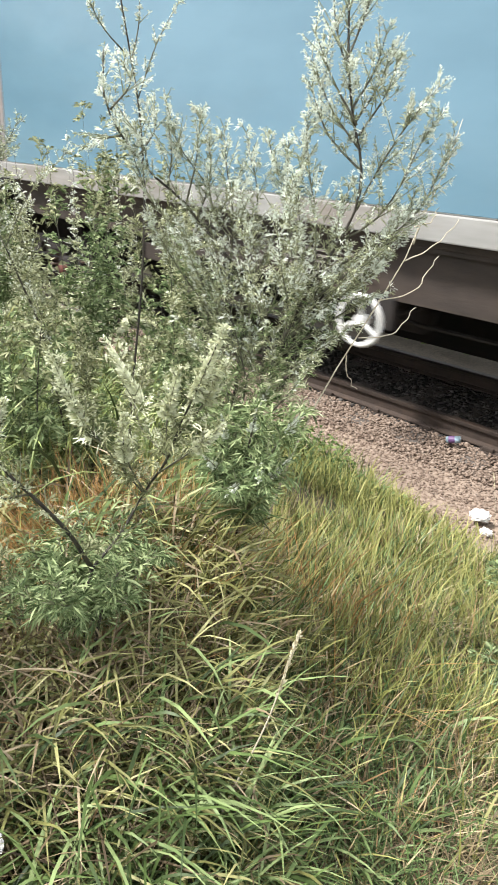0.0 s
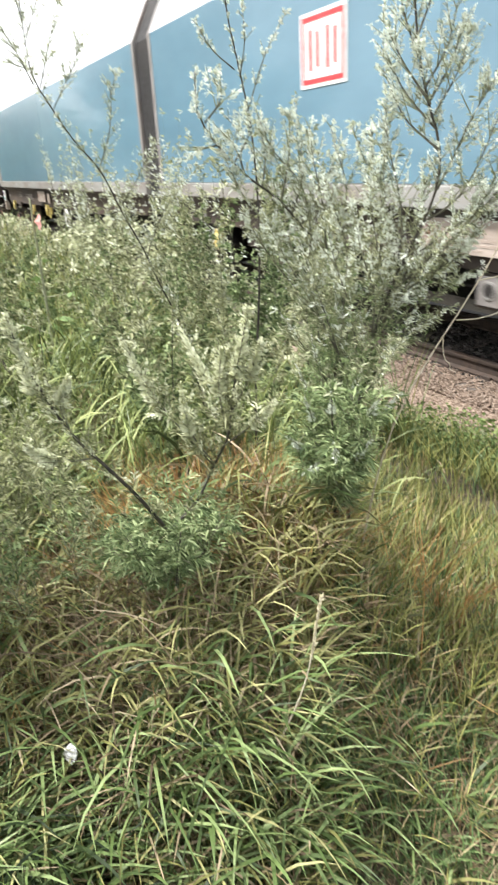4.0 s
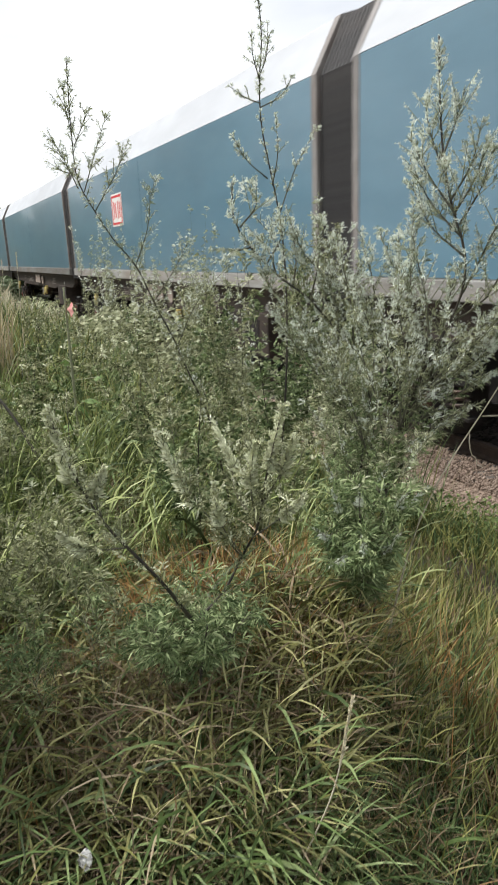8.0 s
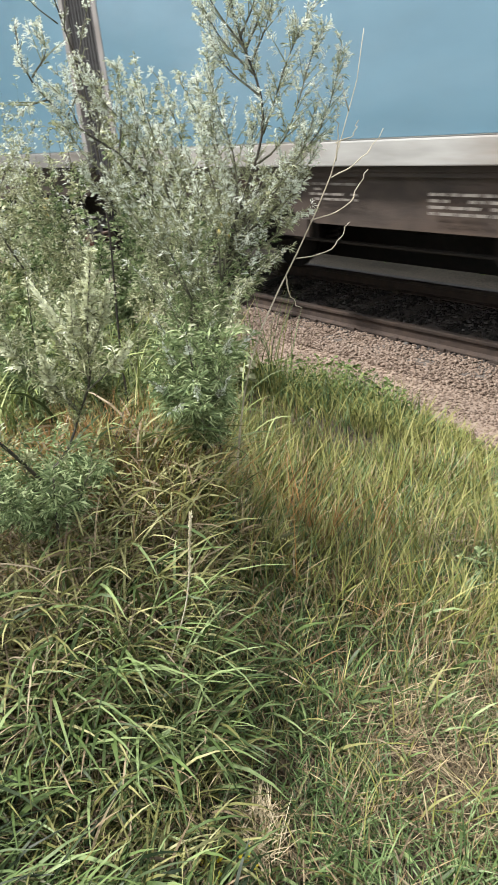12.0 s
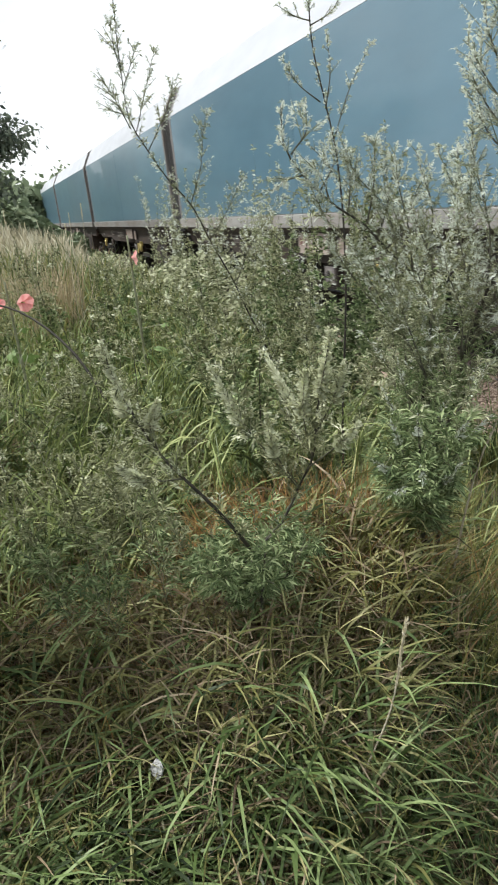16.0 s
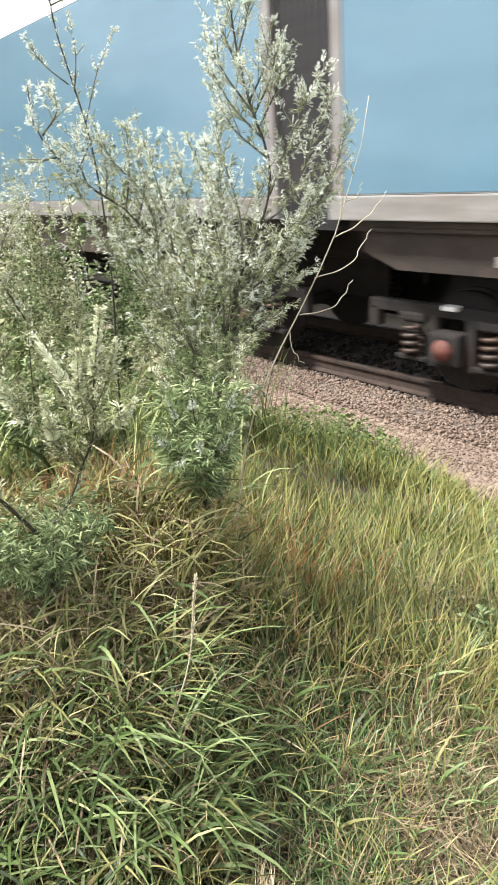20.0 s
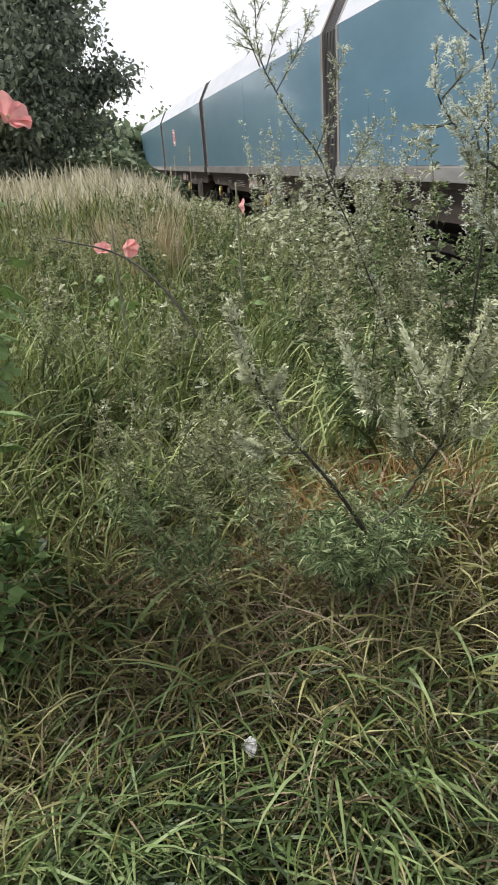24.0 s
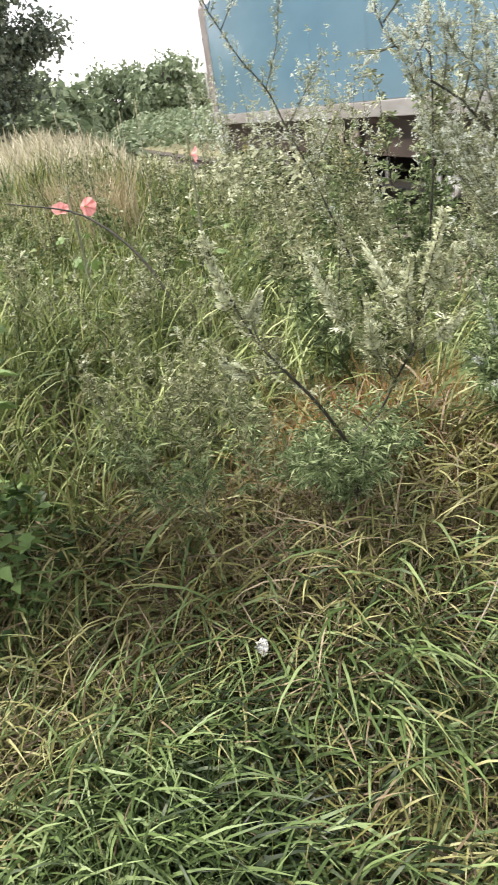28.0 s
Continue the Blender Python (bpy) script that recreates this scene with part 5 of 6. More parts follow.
# ---- bleached dead twig beside the bush ----
twig = thing("dead_twig", "bleached dead branching twig leaning from the bush", "twig", at=(-1.35, 1.45, 0.55))
TW = [
    [(-1.28, 1.4, 0.75), (-1.12, 1.46, 1.39), (-1.11, 1.56, 1.52), (-1.09, 1.62, 1.63), (-1.06, 1.67, 1.73), (-1.05, 1.71, 1.84), (-1.03, 1.73, 1.93), (-1.02, 1.74, 2.02), (-1.01, 1.75, 2.05)],
    [(-1.06, 1.67, 1.73), (-1.04, 1.75, 1.76), (-1.01, 1.82, 1.83)],
    [(-1.09, 1.62, 1.63), (-1.04, 1.71, 1.66), (-1.04, 1.75, 1.7), (-1.03, 1.78, 1.74)],
    [(-1.1, 1.57, 1.54), (-1.05, 1.63, 1.55), (-1.04, 1.68, 1.58), (-1.03, 1.7, 1.62)],
    [(-1.06, 1.69, 1.81), (-1.04, 1.74, 1.83), (-1.04, 1.75, 1.86)],
    [(-1.11, 1.54, 1.5), (-1.1, 1.54, 1.45), (-1.08, 1.56, 1.41)],
    [(-1.05, 1.68, 1.77), (-1.03, 1.67, 1.85), (-1.02, 1.65, 1.89)],
    [(-1.04, 1.72, 1.88), (-1.03, 1.69, 1.93), (-1.04, 1.69, 1.96)],
]
for k, s in enumerate(TW):
    c = curve(s, 14) + 0.004 * np.sin(np.arange(14)[:, None] * [1.7, 2.3, 1.1] + k) * np.linspace(0, 1, 14)[:, None]
    part("branch" if k else "main_branch", tube(bmesh.new(), [tuple(q - np.array((-1.35, 1.45, 0.55))) for q in c], list(np.linspace(0.0036 if k == 0 else 0.0019, 0.0009, 14)), 5), M_TWIG, twig, smooth=True)


# ---- grasses ----
def bump(x, y, cx, cy, rx, ry):
    return np.exp(-((x - cx) / rx) ** 2 - ((y - cy) / ry) ** 2)


def meadow():
    """The bank's grass: broad arching blades, fine upright blades, dry straws and short turf, mixed by place."""
    rng = np.random.default_rng(5)
    kinds = [("long_grass", M_LONG, "long arching broad-bladed green grass"), ("arching_grass", M_ARCH, "pale olive arching grass blades"), ("meadow_grass", M_OLIVE, "fine upright yellow-green meadow grass"),
             ("dry_grass", M_STRAW, "dry straw-coloured grass on the bank"), ("russet_grass", M_RUSSET, "russet dead grass matted among the green"), ("short_grass", M_GREEN, "short fresh green turf"), ("green_grass", M_GREEN, "fine upright green grass"), ("dead_grass", M_DEAD, "withered brown grass blades among the green")]
    made = [[] for _ in kinds]
    for n, r0, r1 in ((84000, 0.3, 1.75), (52000, 1.75, 3.4), (34000, 3.4, 7.5)):
        r = np.sqrt(rng.uniform(r0 ** 2, r1 ** 2, n))
        az = np.radians(rng.uniform(-8, 128, n))
        x, y = 0.16 - r * np.sin(az), 0.34 + r * np.cos(az)
        clump = np.array([noise.noise(Vector((a * 2.2, b * 2.2, 0))) for a, b in zip(x, y)])
        fine = np.array([noise.noise(Vector((a * 7 + 9, b * 7, 3))) for a, b in zip(x, y)])
        worn = 0.9 * bump(x, y, -0.31, 1.18, 0.16, 0.1) + 0.7 * bump(x, y, -0.47, 1.48, 0.16, 0.1) + 0.8 * bump(x, y, -0.7, 0.54, 0.07, 0.06) + 0.6 * bump(x, y, -0.43, 0.8, 0.1, 0.06) + bump(x, y, -0.91, 0.46, 0.07, 0.07)
        keep = (y < 4.2 + 0.3 * clump) & (rng.uniform(0, 1, n) < np.clip(1.0 + fine * 1.3, 0.25, 1)) & (rng.uniform(0, 1, n) > worn)
        r, az, x, y, clump, fine, worn = (v[keep] for v in (r, az, x, y, clump, fine, worn))
        n, deg = len(r), np.degrees(az)
        left = np.clip((deg - 47) / 20, 0, 1)
        near = np.clip((1.5 - r) / 0.3, 0, 1)
        close = np.clip((1.2 - r) / 0.25, 0, 1)
        sere = left * np.clip((r - 0.95) / 0.2, 0, 1) * np.clip((1.9 - r) / 0.3, 0, 1)
        mid = np.clip((r - 1.25) / 0.35, 0, 1)
        far = np.clip((r - 2.0) / 0.5, 0, 1)
        strands = bump(x, y, -1.1, 1.5, 0.4, 0.3) + bump(x, y, -1.45, 1.05, 0.4, 0.25)
        mat_ = bump(x, y, -1.62, 0.3, 0.42, 0.4)
        heaped = bump(x, y, -1.0, 0.74, 0.28, 0.28)
        lush = (1 - 0.4 * heaped) * (1 + 0.9 * np.clip((deg - 70) / 25, 0, 1)) * (2.2 * left * close + 0.5 * left * near + 0.4 * left * mid) * np.clip(0.75 + 2.2 * clump, 0.08, 2) + 0.12 * (1 - left) * near
        arch = (0.55 * left * near + 0.6 * left * mid + 0.08 * (1 - left)) * np.clip(1 - 1.2 * clump, 0.2, 2) + 1.0 * mat_ + 0.4 * heaped + 0.8 * sere
        olive = 0.25 * left + (1 - left) * (0.3 + 1.7 * mid + 0.7 * far) + 0.3 * strands
        straw = 1.25 - 0.75 * left * near - 0.4 * (1 - left) * near + 0.5 * (1 - left) * mid + 0.5 * strands + 0.6 * mat_ + 0.5 * heaped + 0.7 * sere + 1.5 * worn + 0.5 * np.clip((r - 5) / 1.5, 0, 1)
        russet = 0.12 + 0.18 * strands * np.clip(1 + 1.5 * fine, 0, 2) + 3.0 * mat_ + 0.35 * sere + 0.2 * (1 - left) * np.clip(clump * 2 + 0.3, 0, 1)
        turf = (1 - left) * 6.0 * np.clip((2.1 - r) / 0.8, 0, 1) * np.clip(1 - worn * 2, 0.1, 1) * np.clip(1 - strands, 0.2, 1) + 0.3 + 0.8 * np.clip((y - 3.2) / 0.5, 0, 1)
        green = 0.35 * left + (1 - left) * (0.5 + 1.4 * mid + 0.4 * np.clip(-2 * clump, 0, 1))
        dead = 0.25 * left + 0.3 + 0.7 * sere + 1.6 * mat_ + 0.15 * strands + 0.5 * heaped
        w = np.stack([lush, arch, olive, straw, russet, turf, green, dead], -1) * np.exp(rng.normal(0, 0.3, (n, 8)))
        pick = (np.cumsum(w / w.sum(1, keepdims=True), 1) > rng.uniform(0, 1, (n, 1))).argmax(1)
        grow = np.interp(r, [0.4, 0.8, 1.2, 1.8, 3.0], [0.55, 0.75, 0.9, 1.25, 1.35]) * (1 + 0.35 * clump) * np.interp(y, [2.6, 3.4, 4.2], [1.0, 0.7, 0.45])
        grow = grow * np.where(left > 0.5, 1.0, np.interp(r, [0.6, 1.2, 1.7, 2.6], [0.55, 0.6, 0.6, 0.7]))
        heap = bump(x, y, -0.98, 0.72, 0.26, 0.26) + 0.8 * bump(x, y, -1.08, 1.18, 0.2, 0.2)
        coarse = np.interp(r, [1.2, 1.6, 2.5, 4.5, 7.5], [1.0, 1.4, 1.6, 2.2, 3.0])
        lo, hi = np.array([[0.13, 0.31], [0.12, 0.27], [0.16, 0.38], [0.1, 0.3], [0.1, 0.3], [0.06, 0.15], [0.12, 0.32], [0.08, 0.22]])[pick].T
        length = rng.uniform(lo, hi) * np.where(pick == 5, np.clip(grow, 0.75, 1.0), grow)
        wide = rng.uniform(0.7, 1.3, n) * np.array([0.0062, 0.0048, 0.003, 0.0027, 0.0027, 0.0035, 0.0033, 0.004])[pick] * coarse
        lean = rng.uniform(np.array([0.15, 0.15, 0.0, 0.0, 0.0, 0.05, 0.0, 0.3])[pick], np.array([0.8, 0.9, 0.55, 1.1, 1.1, 0.7, 0.6, 1.3])[pick])
        bend = rng.uniform(np.array([0.8, 0.8, 0.1, -0.1, -0.1, 0.3, 0.2, 0.3])[pick], np.array([2.0, 2.1, 0.9, 0.6, 0.6, 1.3, 1.2, 1.6])[pick])
        turn = np.where(pick <= 1, rng.normal(0.75, 0.95, n), rng.uniform(0, 2 * np.pi, n))
        # broad blades leave their culms above the ground
        rise = np.where((pick <= 1) | (pick == 7), rng.uniform(0, 0.2, n), 0.0) * grow * np.where(left > 0.5, 1.0, 0.4)
        z = ground_z(x, y) - 0.01 + rise + 0.12 * heap * rng.uniform(0, 1, n) + 0.1 * (bump(x, y, -1.0, 0.74, 0.2, 0.2) + 1.5 * bump(x, y, -1.1, 1.2, 0.16, 0.16)) * rng.uniform(0, 1, n)
        for k in range(8):
            q = pick == k
            made[k].append(np.stack([x, y, z, length, wide, lean, bend, turn], -1)[q])
    for (nm, mat, label), rows in zip(kinds, made):
        tagged(new(nm, blades(nm, *np.concatenate(rows).T, mat, rng)), label, "grass", kind="stuff")
    # thatch: straws lying on the soil
    m = 15000
    r = np.sqrt(rng.uniform(0.3 ** 2, 2.6 ** 2, m))
    az = np.radians(rng.uniform(-6, 122, m))
    x, y = 0.16 - r * np.sin(az), 0.34 + r * np.cos(az)
    for cx, cy, k in ((-0.31, 1.18, 1100), (-0.47, 1.48, 900), (-0.7, 0.54, 500), (-0.43, 0.8, 500)):
        x, y = np.r_[x, cx + rng.normal(0, 0.12, k)], np.r_[y, cy + rng.normal(0, 0.08, k)]
    q = y < 4.3
    x, y = x[q], y[q]
    m = len(x)
    ob = new("thatch", blades("thatch", x, y, ground_z(x, y) + rng.uniform(0.003, 0.03, m), rng.uniform(0.05, 0.17, m), rng.uniform(0.0012, 0.0026, m), rng.uniform(1.25, 1.6, m), rng.uniform(-0.1, 0.2, m), rng.uniform(0, 6.28, m), M_THATCH, rng))
    tagged(ob, "loose dry straw lying over the soil", "straw", kind="stuff")


meadow()


def leaf_patch(name, label, cx, cy, rx, ry, top, count, leaf, mat, seed, category="weeds"):
    """A low patch of broad small leaves."""
    rng = np.random.default_rng(seed)
    a, q = rng.uniform(0, 6.28, count), np.sqrt(rng.uniform(0, 1, count))
    x, y = cx + rx * q * np.cos(a), cy + ry * q * np.sin(a)
    z = ground_z(x, y) + top * (1 - 0.5 * q ** 2) * rng.uniform(0.15, 1, count)
    way = unit(np.stack([np.cos(a) * 0.8 + rng.normal(0, 0.6, count), np.sin(a) * 0.8 + rng.normal(0, 0.6, count), rng.uniform(-0.1, 0.7, count)], -1))
    ln = leaf * rng.uniform(0.6, 1.3, count)
    ob = new(name, leaves(name, np.stack([x, y, z], -1), way, ln, ln * 0.28, mat, rng, 0.3))
    return tagged(ob, label, category, kind="stuff")


leaf_patch("low_weeds", "fresh green low leafy weeds at the ballast's edge", -3.45, 3.95, 0.75, 0.45, 0.42, 1300, 0.045, M_NETTLE, 21)
leaf_patch("low_weeds", "fresh green low leafy weeds at the ballast's edge", -2.5, 3.9, 0.5, 0.25, 0.16, 350, 0.04, M_NETTLE, 22)
leaf_patch("low_weeds", "small-leaved green weeds in the grass", -0.6, 3.1, 0.5, 0.5, 0.25, 1300, 0.05, M_NETTLE, 24)
leaf_patch("low_weeds", "green leafy undergrowth beneath the mugwort", -3.7, 1.9, 1.1, 0.9, 0.65, 2500, 0.06, M_MUGLOW, 26)
leaf_patch("low_weeds", "dense green undergrowth of weeds on the bank", -4.6, 0.4, 1.3, 1.5, 0.6, 2500, 0.06, M_NETTLE, 31)
leaf_patch("low_weeds", "tall grey-green weeds along the top of the ballast", -7.6, 3.05, 4.3, 0.5, 1.25, 7000, 0.08, M_MUG, 32)
leaf_patch("low_weeds", "grey-green weeds on the bank beside the far track", -16, 3.5, 6.0, 0.7, 0.9, 3000, 0.13, M_MUG, 33)
leaf_patch("low_weeds", "mixed green weeds beyond the track", -4, 9.6, 9.0, 0.9, 1.1, 6000, 0.16, M_NETTLE, 27)
leaf_patch("low_weeds", "mixed green weeds beyond the track", -22, 9.8, 12.0, 1.0, 1.2, 5000, 0.24, M_MUGLOW, 28)


def grass_stand(label, cx, cy, rx, ry, tall, count, mat, seed):
    """A dense stand of upright blades on an oval patch."""
    rng = np.random.default_rng(seed)
    a, q = rng.uniform(0, 6.28, count), np.sqrt(rng.uniform(0, 1.1, count))
    x, y = cx + rx * q * np.cos(a), cy + ry * q * np.sin(a)
    ob = new("green_grass", blades("green_grass", x, y, ground_z(x, y) - 0.01, tall * rng.uniform(0.4, 1.1, count) * (1.1 - 0.45 * q), rng.uniform(0.004, 0.009, count), rng.uniform(0, 0.5, count), rng.uniform(0.2, 1.3, count), rng.uniform(0, 6.28, count), mat, rng))
    tagged(ob, label, "grass", kind="stuff")


grass_stand("rank green grass at the ballast's edge", -3.3, 3.85, 1.0, 0.5, 0.4, 1300, M_GREEN, 431)
grass_stand("yellow-green grass at the ballast's edge", -3.2, 3.8, 1.05, 0.55, 0.42, 1400, M_OLIVE, 433)
grass_stand("rank green grass at the ballast's edge", -2.3, 3.75, 0.7, 0.4, 0.3, 900, M_OLIVE, 432)


def straw_tuft(x, y, seed, size=0.11, count=160):
    """A pale dry tuft, its blades splayed from the middle."""
    rng = np.random.default_rng(seed)
    z = float(ground_z(x, y))
    a, q = x + rng.normal(0, 0.02, count), y + rng.normal(0, 0.02, count)
    ob = new("straw_tuft", blades("straw_tuft", a, q, np.full(count, z + 0.03), rng.uniform(0.5, 1.2, count) * size, rng.uniform(0.0015, 0.003, count), rng.uniform(0.3, 1.1, count), rng.uniform(0.1, 0.6, count), rng.uniform(0, 6.28, count), M_PALE, rng))
    tagged(ob, "pale bleached tuft of dry grass", "grass", "dry tufts")


M_PALE = leafy("bleached_straw", (0.3, 0.24, 0.14), (0.48, 0.4, 0.26), (0.64, 0.56, 0.4), 0.75, 0.15)
for k, (x, y) in enumerate(((-0.69, 0.54), (-0.41, 0.79), (-0.46, 0.82), (-0.72, 0.57))):
    straw_tuft(x, y, 300 + k, 0.075, 90)


def russet_clump(x, y, rx, ry, tall, count, seed):
    rng = np.random.default_rng(seed)
    a, b = x + rng.normal(0, rx, count), y + rng.normal(0, ry, count)
    ob = new("russet_grass", blades("russet_grass", a, b, ground_z(a, b) - 0.01, rng.uniform(0.4, 1.1, count) * tall, rng.uniform(0.002, 0.0042, count), rng.uniform(0.05, 0.85, count), rng.uniform(0.1, 0.9, count), rng.uniform(0, 6.28, count), M_FOX, rng))
    tagged(ob, "rust-brown withered grass standing behind the mugwort", "grass", kind="stuff")


M_FOX = leafy("rust_brown_grass", (0.175, 0.077, 0.0245), (0.3588, 0.1911, 0.0663), (0.527, 0.34, 0.1445), 0.7, 0.3)
russet_clump(-1.56, 0.99, 0.13, 0.12, 0.44, 1500, 401)
russet_clump(-1.65, 0.3, 0.28, 0.22, 0.32, 900, 402)
russet_clump(-1.33, 1.08, 0.1, 0.09, 0.42, 900, 403)
russet_clump(-1.1, 1.55, 0.14, 0.1, 0.4, 160, 404)


def long_stand(count, x0, x1, y0, y1, seed):
    """Tall broad-bladed grass standing among the weeds."""
    rng = np.random.default_rng(seed)
    a, b = rng.uniform(x0, x1, count), rng.uniform(y0, y1, count)
    keep = np.array([noise.noise(Vector((p * 2.5, q * 2.5, 7))) for p, q in zip(a, b)]) > -0.15
    a, b = a[keep], b[keep]
    m = len(a)
    ob = new("tall_grass", blades("tall_grass", a, b, ground_z(a, b) + rng.uniform(0.0, 0.5, m), rng.uniform(0.14, 0.32, m), rng.uniform(0.004, 0.0075, m), rng.uniform(0.0, 0.6, m), rng.uniform(0.4, 1.6, m), rng.normal(0.75, 1.2, m), M_TALL, rng))
    tagged(ob, "tall broad-bladed grass among the weeds", "grass", kind="stuff")


M_TALL = leafy("tall_yellow_green_grass", (0.03773, 0.05929, 0.01617), (0.1941, 0.2426, 0.07331), (0.4528, 0.4959, 0.2156), 0.5, 0.16, gloss=0.3)
long_stand(9500, -3.4, -1.6, -0.9, 1.9, 411)
long_stand(7000, -6.5, -3.4, -1.5, 2.2, 412)


def verge():
    """Short trodden grass round the standing place and behind it."""
    rng = np.random.default_rng(421)
    n = 56000
    r, turn = 7.0 * np.sqrt(rng.uniform(0.001, 1, n)) * rng.uniform(0.55, 1, n), rng.uniform(0, 6.28, n)
    x, y = 0.15 + r * np.cos(turn), 0.35 + r * np.sin(turn)
    az = np.degrees(np.arctan2(0.16 - x, y - 0.34))
    q = ((az < -4) | (az > 126)) & (y < 4.2)
    x, y = x[q], y[q]
    n = len(x)
    tall = np.interp(np.hypot(x - 0.15, y - 0.35), [0, 0.6, 2, 5], [0.06, 0.14, 0.26, 0.4])
    for nm, mat, part_, label in (("short_grass", M_GREEN, slice(0, n // 2), "short green grass behind the standing place"), ("meadow_grass", M_OLIVE, slice(n // 2, n), "yellow-green grass behind the standing place")):
        a, b, h = x[part_], y[part_], tall[part_]
        m = len(a)
        ob = new(nm, blades(nm, a, b, ground_z(a, b) - 0.01, h * rng.uniform(0.5, 1.2, m), rng.uniform(0.005, 0.01, m), rng.uniform(0, 0.5, m), rng.uniform(0.2, 1.2, m), rng.uniform(0, 6.28, m), mat, rng))
        tagged(ob, label, "grass", kind="stuff")


verge()


# ---- hollyhocks ----
def bloom_mesh(size, seed):
    """Five wide overlapping petals, cupped, with wavy rims."""
    rng = random.Random(seed)
    bm = bmesh.new()
    for k in range(5):
        a0 = 2 * math.pi * k / 5
        grid = []
        for i in range(5):
            f = i / 4
            line = []
            for j in range(6):
                s = j / 5 - 0.5
                a = a0 + s * 1.75
                r = size * (0.04 + 0.96 * f) * (1 - 0.45 * s * s * f)
                zz = size * (1.15 * f - 0.5 * f * f) + 0.12 * size * math.sin(9 * s + k) * f + 0.05 * size * (0.5 - s) * f + rng.uniform(-0.02, 0.02) * size
                line.append(bm.verts.new((r * math.cos(a), r * math.sin(a), zz)))
            grid.append(line)
        for i in range(4):
            for j in range(5):
                bm.faces.new((grid[i][j], grid[i][j + 1], grid[i + 1][j + 1], grid[i + 1][j]))
    return mesh_of("bloom", bm, M_PINK, True)


def palmate_mesh(size):
    """A broad leaf of five pointed lobes with a toothed rim, folded along its veins."""
    bm = bmesh.new()
    mid = bm.verts.new((0.05 * size, 0, 0))
    rim = []
    for k in range(41):
        a = -2.55 + 5.1 * k / 40
        lobe = abs(math.cos(2.5 * a * 0.98))
        r = size * (0.5 + 0.5 * lobe ** 0.7) * (0.8 + 0.2 * math.cos(a)) * (1.05 if k % 2 else 0.93)
        rim.append((r * math.cos(a) + 0.08 * size, r * math.sin(a), lobe))
    inner = [bm.verts.new((x * 0.5, y * 0.5, -0.05 * size * (1 - lobe))) for x, y, lobe in rim]
    outer = [bm.verts.new((x, y, -0.22 * (x * x + y * y) / size - 0.09 * size * (1 - lobe))) for x, y, lobe in rim]
    for k in range(40):
        bm.faces.new((mid, inner[k], inner[k + 1]))
        bm.faces.new((inner[k], outer[k], outer[k + 1], inner[k + 1]))
    return mesh_of("broad_leaf", bm, M_HOLLY, False)


BLOOMS = [bloom_mesh(0.05, 1), bloom_mesh(0.058, 2), bloom_mesh(0.042, 3)]
BROAD = palmate_mesh(0.1)
CENTRE = mesh_of("stamen", drum(bmesh.new(), (0, 0, 0.012), (0, 0, 1), 0.0045, 0.022, 8), M_BUD)


